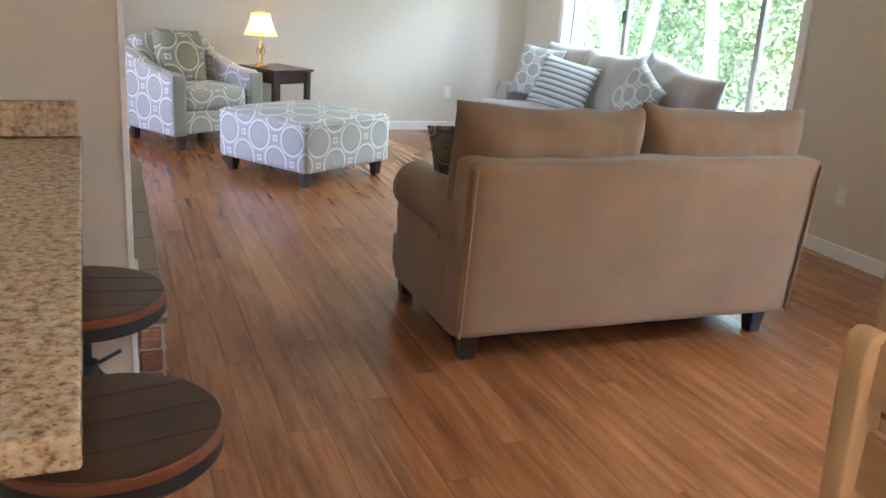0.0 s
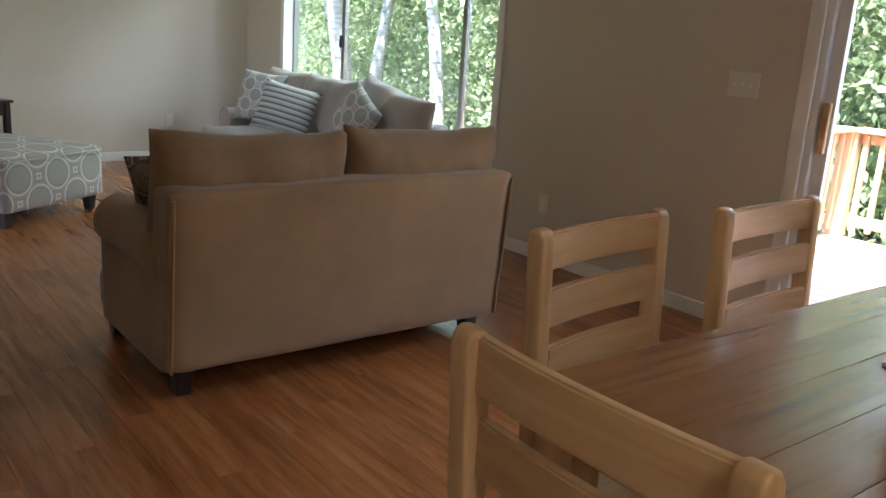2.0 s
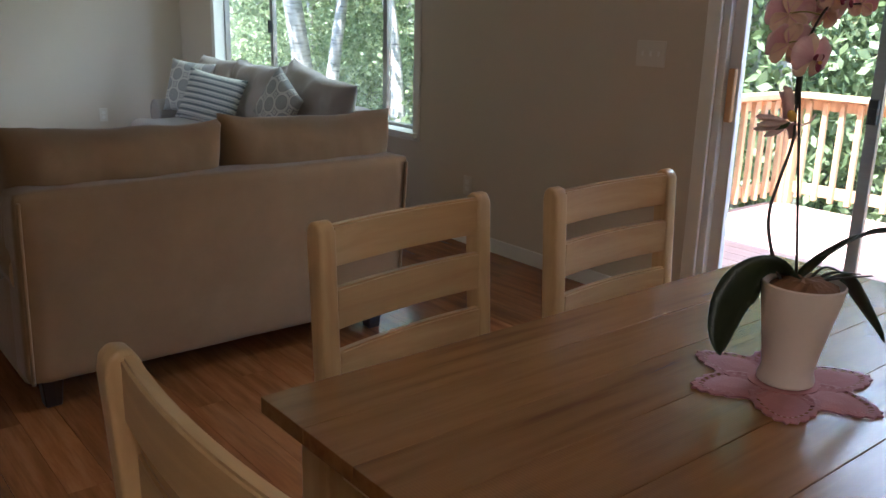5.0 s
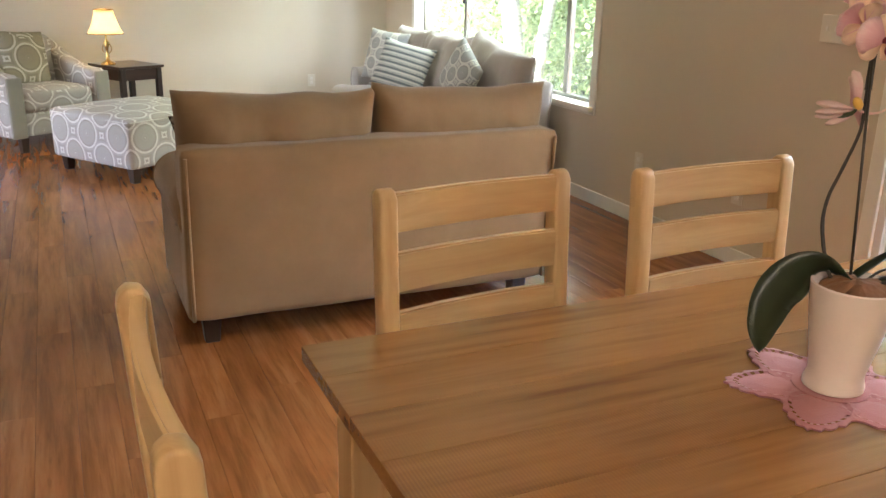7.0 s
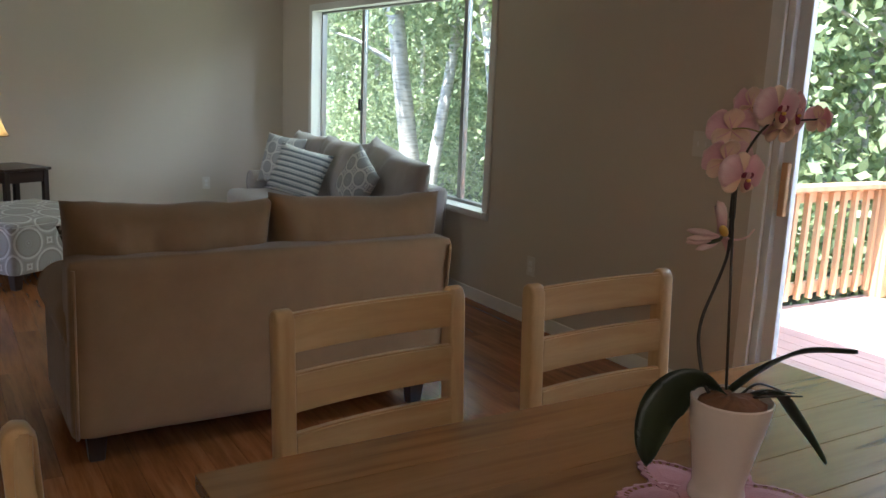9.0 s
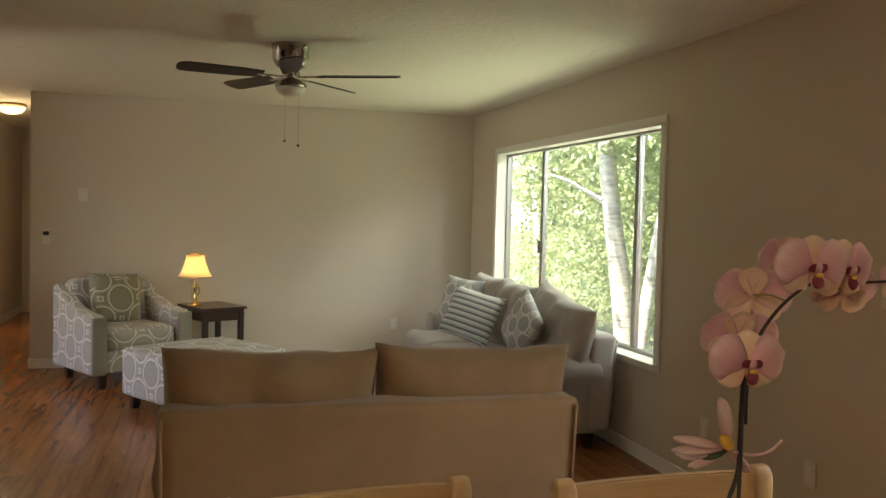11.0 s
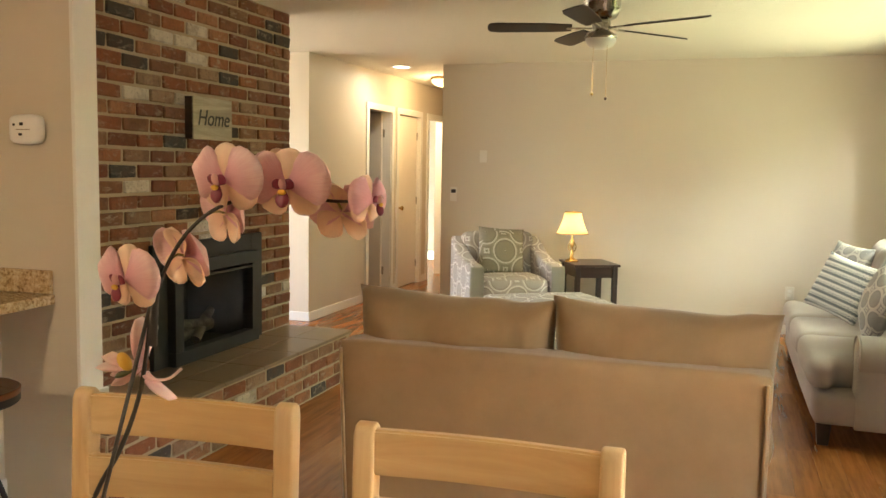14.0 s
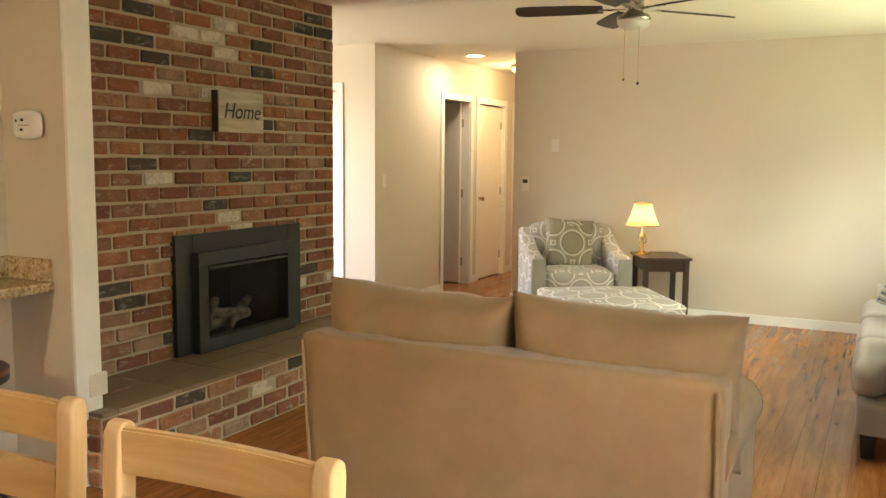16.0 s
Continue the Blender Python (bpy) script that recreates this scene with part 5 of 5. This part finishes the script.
# ---- bar counter and stools ----
def bar_counter():
    corner = Vector((-3.916, WB0, 0))
    t = thing("bar_counter", Matrix.Translation(corner) @ pose(0, 0, 0, 0, 0, 1.25) @ Matrix.Translation(-corner), "tan speckled granite breakfast bar with a low backsplash", "counter")
    part("countertop", box(XL + 0.004, -3.916, -7.01, WB0 - 0.003, 0.852, 0.893, 0.006, 3), GRANITE, t)
    part("backsplash", box(XL + 0.03, -3.925, WB0 - 0.024, WB0 - 0.002, 0.895, 0.990, 0.004), GRANITE, t)
    part("backsplash", box(XL + 0.003, XL + 0.024, -7.01, WB0 - 0.003, 0.895, 0.990, 0.004), GRANITE, t)
    for y in (-6.9, -6.25, -5.6):
        part("bracket", extrude_profile([(XL + 0.003, 0.60), (XL + 0.02, 0.60), (-3.99, 0.83), (-3.99, 0.851), (XL + 0.003, 0.851)], -0.015, 0.015), TRIM, t, m=pose(0, y, 0) @ Matrix(((0, 1, 0, 0), (1, 0, 0, 0), (0, 0, 1, 0), (0, 0, 0, 1))))


bar_counter()


def stool(m):
    t = thing("bar_stool", m, "round plank-seat bar stool on a black steel screw post", "stool", "bar stools")
    R, z = 0.19, 0.61
    n = 4
    for k in range(n):
        a, b = -R + 2 * R * k / n + 0.001, -R + 2 * R * (k + 1) / n - 0.001
        pts = [(y, s * math.sqrt(max(0, (R - 0.004) ** 2 - y * y))) for s, ys in ((1, np.linspace(a, b, 9)), (-1, np.linspace(b, a, 9))) for y in ys]
        bm = bmesh.new()
        top = [bm.verts.new((x, y, 0)) for y, x in pts]
        low = [bm.verts.new((x, y, -0.02)) for y, x in pts]
        bmesh.ops.remove_doubles(bm, verts=bm.verts[:], dist=1e-5)
        top = [v for v in top if v.is_valid]
        low = [v for v in low if v.is_valid]
        bm.faces.new(top)
        bm.faces.new(low[::-1])
        for j in range(len(top)):
            bm.faces.new((low[j], low[(j + 1) % len(low)], top[(j + 1) % len(top)], top[j]))
        bmesh.ops.recalc_face_normals(bm, faces=bm.faces[:])
        part("seat_plank", bm, STOOL_TOP, t, m=pose(0, 0, z))
    part("rim", lathe([(R - 0.012, z - 0.022), (R + 0.001, z - 0.022), (R + 0.002, z - 0.004), (R - 0.003, z - 0.001), (R - 0.008, z - 0.003)], 48), STOOL_EDGE, t, "worn copper-brown rim", 40)
    part("seat_band", lathe([(R - 0.05, z - 0.06), (R - 0.006, z - 0.055), (R, z - 0.048), (R, z - 0.023), (R - 0.02, z - 0.0225)], 48), BLACK_STEEL, t, "black steel band", 40)
    part("post", tube([(0, 0, 0.18), (0, 0, z - 0.055)], 0.017, 14), BLACK_STEEL, t, smooth=40)
    part("lever", tube([(0, 0, 0.42), (0.03, 0.02, 0.42), (0.075, 0.05, 0.435)], 0.005, 8), BLACK_STEEL, t, "height lever", True)
    part("collar", lathe([(0.017, 0.38), (0.03, 0.385), (0.03, 0.43), (0.017, 0.435)], 20), BLACK_STEEL, t, smooth=40)
    for k in range(4):
        a = math.radians(45 + 90 * k)
        part("leg", tube(spline([(0.025 * math.cos(a), 0.025 * math.sin(a), 0.40), (0.09 * math.cos(a), 0.09 * math.sin(a), 0.30), (0.19 * math.cos(a), 0.19 * math.sin(a), 0.0)], 6), 0.011, 8), BLACK_STEEL, t, smooth=True)
    part("foot_ring", tube([(0.145 * math.cos(a), 0.145 * math.sin(a), 0.14) for a in np.linspace(0, 2 * math.pi, 33)], 0.007, 8), BLACK_STEEL, t, smooth=True)
    return t


s1_ = stool(pose(-3.868, -6.45, 0, 0, 0, 12))
copy_thing(s1_, pose(-3.925, -5.80, 0, 0, 0, -8))


# ---- small wall fittings ----
def plate(name, m, w, h, label, category, marks):
    """A cover plate in the local xz plane, facing -y."""
    t = thing(name, m, label, category)
    part("cover_plate", box(-w / 2, w / 2, -0.007, 0, -h / 2, h / 2, 0.003), PLASTIC, t)
    for x, z, a, b, mat in marks:
        part("insert", box(x - a / 2, x + a / 2, -0.011, -0.006, z - b / 2, z + b / 2, 0.002), mat, t)


OUT = [(0, 0.02, 0.03, 0.028, TRIM), (0, -0.02, 0.03, 0.028, TRIM)]
plate("wall_outlet", pose(-0.78, 0, 0.37), 0.075, 0.118, "white wall outlet near the floor", "outlet", OUT)
plate("wall_outlet", pose(0, -5.07, 0.37, 0, 0, -90), 0.075, 0.118, "white wall outlet beside the sliding door", "outlet", OUT)
plate("wall_outlet", pose(0, -4.25, 0.36, 0, 0, -90), 0.075, 0.118, "white wall outlet under the window wall", "outlet", OUT)
plate("light_switch", pose(0, -5.52, 1.20, 0, 0, -90), 0.165, 0.118, "white three-gang light switch", "switch", [(x, 0, 0.01, 0.022, TRIM) for x in (-0.046, 0, 0.046)])
plate("light_switch", pose(HALL_X, -0.98, 1.20, 0, 0, 90), 0.075, 0.118, "white light switch in the hall", "switch", [(0, 0, 0.01, 0.022, TRIM)])
plate("blank_plate", pose(-3.63, 0, 1.545), 0.075, 0.118, "white blank wall plate", "wall plate", [])
plate("thermostat", pose(-3.93, 0, 1.17), 0.07, 0.14, "small white thermostat with a dark display", "thermostat", [(0, 0.03, 0.05, 0.035, BLACK_STEEL)])


def alarm(m):
    t = thing("carbon_monoxide_alarm", m, "white rounded carbon monoxide alarm on the wall", "alarm")
    part("case", moved(soft_box(0.155, 0.042, 0.108, 0.0205, 10, (0.006, 0, 0.006)), pose(0, -0.02, 0)), VINYL, t, smooth=True)
    part("grille", box(-0.034, 0.034, -0.0425, -0.040, -0.004, 0.0), NICKEL, t)
    part("test_button", box(-0.016, 0.0, -0.044, -0.040, 0.014, 0.026, 0.001), BLACK_STEEL, t, "dark test button")
    part("indicator", box(-0.05, -0.04, -0.0435, -0.040, 0.012, 0.022, 0.001), BLACK_STEEL, t, "dark indicator window")
    part("indicator", box(-0.022, -0.006, -0.0435, -0.040, -0.026, -0.016, 0.001), BLACK_STEEL, t, "dark indicator window")


tagged(part("corner_guard", box(-0.004, 0.012, -0.045, 0.045, -0.05, 0.05, 0.004), PLASTIC, None, m=pose(-3.797, -5.245, 0.44)), "small white plastic box on the wall end trim", "wall box")
alarm(pose(-4.02, WB0, 1.555))


# ---- hall lamps ----
def recessed_light(m):
    t = thing("recessed_light", m, "round recessed ceiling light, lit", "ceiling light")
    part("ring", lathe([(0.075, -0.004), (0.105, -0.008), (0.108, 0.0), (0.075, 0.0)], 40), TRIM, t, smooth=40)
    part("lens", lathe([(0.0, -0.0055), (0.076, -0.0055), (0.076, -0.002), (0.0, -0.002)], 40), glow("recessed lamp glow", (1.0, 0.93, 0.80), 0.7), t, "glowing white lens")


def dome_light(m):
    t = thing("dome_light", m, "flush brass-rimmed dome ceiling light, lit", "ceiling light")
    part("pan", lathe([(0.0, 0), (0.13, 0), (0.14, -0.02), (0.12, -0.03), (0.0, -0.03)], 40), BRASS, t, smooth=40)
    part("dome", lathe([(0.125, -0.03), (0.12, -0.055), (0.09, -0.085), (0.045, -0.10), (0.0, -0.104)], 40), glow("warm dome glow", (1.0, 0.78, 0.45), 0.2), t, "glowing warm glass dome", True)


recessed_light(pose(-4.54, 0.10, H))
dome_light(pose(-4.44, 1.13, H))
# dome out of view behind the table, added to fill the dining side
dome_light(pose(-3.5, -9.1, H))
lamp("dining_fill_light", "POINT", pose(-3.5, -9.1, H - 0.25), 3.0, (1.0, 0.87, 0.68), 0.12)
lamp("recessed_lamp_light", "AREA", look((-4.54, 0.10, H - 0.02), (-4.54, 0.10, 0)), 0.5, (1.0, 0.90, 0.74), 0.15, label="", shape="DISK")
lamp("dome_lamp_light", "POINT", pose(-4.44, 1.13, H - 0.2), 1.1, (1.0, 0.74, 0.42), 0.1)
lamp("bathroom_lamp_light", "POINT", pose(-5.6, 2.5, 2.0), 3.6, (1.0, 0.80, 0.55), 0.12)
lamp("entry_daylight", "AREA", look((-7.05, -2.8, 1.3), (-4.5, -2.0, 1.6)), 3.8, (1.0, 0.93, 0.86), 1.5, 1.5)
lamp("table_lamp_light", "POINT", pose(-2.655, -0.45, 0.602 + 0.34), 0.8, (1.0, 0.66, 0.30), 0.03)

# ---- outdoors ----
ground = bmesh.new()
box(-400, 400, -400, 400, -1.3, -1.1, bm=ground)
structure("ground", ground, GROUND, "leaf-strewn forest ground", "ground")

DECK_Z, DX, DYA, DYB = -0.08, 3.3, -4.40, -10.5
deck = thing("deck", pose(0, 0, 0), "redwood board deck outside the sliding door", "deck", kind="structure")
part("joists", box(0.15, DX, DYB, DYA, -0.35, DECK_Z - 0.035), CEDAR, deck)
board = None
for k in range(int((DX - 0.16) / 0.146)):
    x = 0.16 + 0.146 * k + 0.07
    if board is None:
        board = part("deck_board", box(-0.07, 0.07, DYB, DYA, -0.03, 0, 0.003), DECK_WOOD, deck, m=pose(x, 0, DECK_Z))
    else:
        b = new("deck_board", board.data)
        b.parent = deck
        b.matrix_basis = pose(x, 0, DECK_Z)


def railing(name, a, b):
    """A cedar rail between two plan points: posts, two rails, cap and balusters."""
    a, b = Vector(a), Vector(b)
    t = thing(name, Matrix.Translation(a) @ Matrix.Rotation(math.atan2(b.y - a.y, b.x - a.x), 4, "Z"), "sunlit cedar deck railing with square balusters", "railing", kind="structure")
    L = (b - a).length
    part("cap_rail", box(-0.07, L + 0.07, -0.07, 0.07, 0.86, 0.90, 0.004), CEDAR, t)
    part("top_rail", box(0, L, -0.055, -0.02, 0.77, 0.86, 0.003), CEDAR, t)
    part("bottom_rail", box(0, L, -0.055, -0.02, 0.09, 0.18, 0.003), CEDAR, t)
    posts = max(1, round(L / 1.7))
    me = None
    for k in range(posts + 1):
        part("post", box(-0.045, 0.045, -0.045, 0.045, 0, 0.86, 0.004), CEDAR, t, m=pose(L * k / posts, 0.03, 0))
    n = int(L / 0.135)
    first_b = None
    for k in range(1, n):
        m = pose(L * k / n, -0.001, 0)
        if first_b is None:
            first_b = part("baluster", box(-0.019, 0.019, -0.019, 0.019, 0.06, 0.84, 0.002), CEDAR, t, m=m)
        else:
            o = new("baluster", first_b.data)
            o.parent = t
            o.matrix_basis = m


railing("deck_railing", (DX - 0.06, DYB, DECK_Z), (DX - 0.06, DYA - 0.06, DECK_Z))
railing("deck_railing", (DX - 0.06, DYA - 0.06, DECK_Z), (0.22, DYA - 0.06, DECK_Z))


def leaf_cloud(rng, centre, radius, count, size, flat=0.7):
    """Vertices and faces of many small leaves, denser towards clumps."""
    verts, faces = [], []
    clumps = [(rng.normal(0, 0.55, 3) * (1, 1, flat), 0.16 + 0.25 * rng.random()) for _ in range(26)]
    for _ in range(count):
        c, s = clumps[rng.integers(len(clumps))]
        p = centre + radius * (c + rng.normal(0, s, 3) * (1, 1, 0.7))
        a = rng.normal(0, 1, 3)
        a /= np.linalg.norm(a)
        b = np.cross(a, rng.normal(0, 1, 3))
        b /= np.linalg.norm(b)
        k = size * (0.6 + 0.8 * rng.random())
        i = len(verts)
        verts += [tuple(p - a * k), tuple(p + b * k * 0.55), tuple(p + a * k), tuple(p - b * k * 0.55)]
        faces.append((i, i + 1, i + 2, i + 3))
    return verts, faces


def leaf_mesh(name, clouds, material):
    verts, faces = [], []
    for vs, fs in clouds:
        o = len(verts)
        verts += vs
        faces += [tuple(i + o for i in f) for f in fs]
    me = bpy.data.meshes.new(name)
    me.from_pydata(verts, [], faces)
    me.materials.append(material)
    return me


def tree(seed, height, trunk_r, crown_r, leaves, material, m, label, bare=0.35):
    """A slim tree: tapered, slightly bent trunk, limbs, clumped crown of leaves."""
    rng = np.random.default_rng(seed)
    t = thing("tree", m, label, "tree")
    lean = rng.normal(0, 0.05, 2)
    line = [V(lean[0] * z + 0.12 * math.sin(z * 0.7 + seed), lean[1] * z + 0.10 * math.cos(z * 0.6 + seed * 2), z) for z in np.linspace(0, height, 14)]
    trunk = tube(line, trunk_r, 12, trunk_r * 0.25)
    clouds = []
    for k in range(9):
        z = height * (bare + (0.95 - bare) * k / 8)
        p = line[min(13, int(z / height * 13))]
        a = rng.random() * 6.283
        reach = crown_r * (0.5 + 0.6 * rng.random()) * (1.1 - 0.5 * k / 8)
        q = p + V(math.cos(a) * reach, math.sin(a) * reach, reach * 0.35)
        merge(trunk, tube([p, p.lerp(q, 0.5) + V(0, 0, 0.1), q], trunk_r * 0.3, 6, 0.01))
        clouds.append(leaf_cloud(rng, np.array(q), crown_r * 0.55, leaves // 8, 0.072))
    part("trunk", trunk, BIRCH, t, smooth=60)
    crown = new("crown", leaf_mesh("crown", clouds, material))
    crown.parent = t
    return t


BIRCH_LABEL = "slender white-barked birch with light green leaves"
kinds = [tree(3, 10.0, 0.13, 1.7, 5200, LEAVES, pose(7.0, -1.2, -1.1), BIRCH_LABEL), tree(8, 12.0, 0.20, 2.0, 6000, LEAVES, pose(6.4, -0.3, -1.1), BIRCH_LABEL, 0.3),
         tree(15, 8.0, 0.10, 1.9, 6000, LEAVES, pose(9.5, 1.5, -1.1), BIRCH_LABEL, 0.12)]
rng = np.random.default_rng(21)
spots = [(4.9, 6.3), (5.0, 5.5), (5.2, 3.6), (6.3, 8.6), (6.2, -2.9), (6.8, -1.9)]
for k, (x, y) in enumerate(spots):
    copy_thing(kinds[1] if k == 0 else kinds[2] if k > 3 else kinds[0], pose(x, y, -1.1, 0, 0, 77.0 * k))
for k in range(44):
    for _ in range(40):
        x, y = 7.0 + 15 * rng.random() ** 1.3, -14 + 40 * rng.random()
        if all((x - a) ** 2 + (y - b) ** 2 > 2.2 for a, b in spots):
            break
    spots.append((x, y))
for k, (x, y) in enumerate(spots[6:]):
    copy_thing(kinds[k % 3], pose(x, y, -1.1, 0, 0, float(rng.random() * 360)))


def brush(name, seed, x0, x1, y0, y1, z0, z1, count, size, material, label):
    """Understorey leaves that nobody could count."""
    r = np.random.default_rng(seed)
    clouds = []
    for _ in range(count // 260):
        c = np.array([x0 + (x1 - x0) * r.random(), y0 + (y1 - y0) * r.random(), z0 + (z1 - z0) * r.random() ** 1.5])
        clouds.append(leaf_cloud(r, c, 0.75 + 0.5 * r.random(), 260, size))
    ob = new(name, leaf_mesh(name, clouds, material))
    tagged(ob, label, "undergrowth", kind="stuff")


brush("undergrowth", 5, 5.6, 8.5, -13, 17, -0.9, 1.0, 46000, 0.055, LEAVES, "bright green leafy undergrowth beyond the deck")
brush("woodland", 6, 9, 16, -14, 28, -0.5, 4.5, 62000, 0.095, LEAVES, "sunlit woodland foliage behind the birches")
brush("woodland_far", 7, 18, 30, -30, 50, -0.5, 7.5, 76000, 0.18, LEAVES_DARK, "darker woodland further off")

# ---- bricks ----
rngb = random.Random(4)


def brick_mesh(w, d, h, k):
    """A worn brick centred on its origin: x its depth, y its length."""
    bm = box(-d / 2, d / 2, -w / 2, w / 2, -h / 2, h / 2)
    bmesh.ops.bevel(bm, geom=bm.edges[:], offset=0.005, segments=1, affect="EDGES")
    for v in bm.verts:
        v.co += noise.noise_vector(v.co * 24 + V(k * 3.3, 0, 0)) * 0.0055
    me = bpy.data.meshes.new("brick")
    bm.to_mesh(me)
    bm.free()
    me.materials.append(BRICK)
    return me


BW, BH, JOINT = 0.198, 0.0625, 0.0145
STRETCH = [brick_mesh(BW - 0.004 * (k % 3), 0.05, BH - 0.002 * (k % 2), k) for k in range(9)]
HALF = [brick_mesh(0.092, 0.05, BH, k + 9) for k in range(2)]


def lay(parent, x, y, z, me):
    o = new("brick", me)
    o.parent = parent
    o.matrix_basis = pose(x + rngb.uniform(-0.004, 0.004), y, z, rngb.uniform(-0.6, 0.6), rngb.uniform(-0.6, 0.6), rngb.uniform(-0.5, 0.5))


@functools.lru_cache(maxsize=None)
def cut_brick(w):
    return brick_mesh(w, 0.05, BH, 40 + w)


def course(parent, x, z, y0, y1, odd, holes=()):
    y = y0
    first_brick = True
    while y < y1 - 0.03:
        w = BW
        if first_brick and odd:
            w = 0.092
        if y + w > y1 - 0.02:
            w = 0.092
        if y + w > y1 + 0.02:
            break
        mid = y + w / 2
        free = all(not (a - w / 2 + 0.01 < mid < b + w / 2 - 0.01) for a, b in holes)
        if free:
            lay(parent, x, mid, z, rngb.choice(STRETCH if w == BW else HALF))
        else:               # bricks cut to the opening
            for a, b in holes:
                for lo, hi in ((y, min(a, y + w)), (max(b, y), y + w)):
                    if hi - lo > 0.02:
                        lay(parent, x, (lo + hi) / 2, z, cut_brick(round(hi - lo, 2)))
        y += w + JOINT
        first_brick = False


rows_n = int((H - HZ) / (BH + JOINT))
step = (H - HZ) / rows_n
for k in range(rows_n):
    z = HZ + step * (k + 0.5)
    course(chimney, CX - 0.014, z, CY0 + 0.005, CY1, k % 2 == 1, [(FB[0] + 0.03, FB[1] - 0.03)] if z - BH / 2 < FB[3] - 0.045 else [])
for k in range(4):
    z = 0.004 + 0.076 * (k + 0.5)
    course(hearth, HX - 0.014, z, -5.298, -2.92, k % 2 == 0)
end_row = [brick_mesh(0.05, BW, BH, 20 + k) for k in range(2)]
for k in range(4):
    for j in range(2):
        o = new("brick", end_row[j])
        o.parent = hearth
        o.matrix_basis = pose(HX - 0.125 - 0.211 * j - (0.05 if k % 2 else 0), -2.915, 0.004 + 0.076 * (k + 0.5))

stub = brick_mesh(0.045, 0.064, BH, 31)
for k in range(4):
    o = new("brick", stub)
    o.parent = hearth
    o.matrix_basis = pose(-3.76, -5.296, 0.004 + 0.076 * (k + 0.5), 0, 0, 0.8 * (k % 2))

# hearth tiles
tile_w = (-2.90 - CY0) / 6
for k in range(6):
    for j, (a, b) in enumerate(((CX + 0.002, -3.955), (-3.951, HX + 0.012))):
        y = CY0 + tile_w * (k + 0.5)
        part("tile", box(a, b, -tile_w / 2 + 0.002, tile_w / 2 - 0.002, -0.018, 0, 0.002), HEARTH_TILE, hearth, m=pose(0, y, HZ))
part("tile", box(-3.795, HX + 0.012, -5.30, CY0 - 0.002, HZ - 0.018, HZ, 0.002), HEARTH_TILE, hearth)
part("tile_edge", box(HX - 0.004, HX + 0.006, CY0, -2.90, HZ - 0.026, HZ - 0.019), MORTAR, hearth, "pale grout edge under the tiles")

# ---- floor planks ----
PW, PL = 0.125, 1.22
PLANKS = []
for k in range(1):
    bm = box(-PW / 2 + 0.0004, PW / 2 - 0.0004, -PL / 2 + 0.0004, PL / 2 - 0.0004, -0.009, 0)
    bmesh.ops.bevel(bm, geom=[e for e in bm.edges if e.verts[0].co.z > -0.001 and e.verts[1].co.z > -0.001], offset=0.0005, segments=1, affect="EDGES")
    me = bpy.data.meshes.new("plank")
    bm.to_mesh(me)
    bm.free()
    me.materials.append(FLOOR)
    PLANKS.append(me)
rest = bmesh.new()
x = -PW / 2
row = 0
while x > -7.2:
    shift = (row * 0.437) % 1.0 * PL
    lo = -8.9 if x > XL else (-5.3 if x < -4.9 else -2.86)
    y = -9.6 + shift - PL
    while y < 4.4:
        a, b = y, y + PL
        if -4.3 < x and -7.9 < (a + b) / 2 < 0.4:
            o = new("plank", PLANKS[0])
            o.parent = floor_base
            o.matrix_basis = pose(x, (a + b) / 2, 0)
        else:
            box(x - PW / 2 + 0.001, x + PW / 2 - 0.001, max(a, -9.6) + 0.001, min(b, 4.4) - 0.001, -0.009, 0, bm=rest) if b > -9.5 and a < 4.35 else None
        y += PL
    x -= PW
    row += 1
tagged(part("outer_planks", rest, FLOOR, floor_base), kind="stuff")
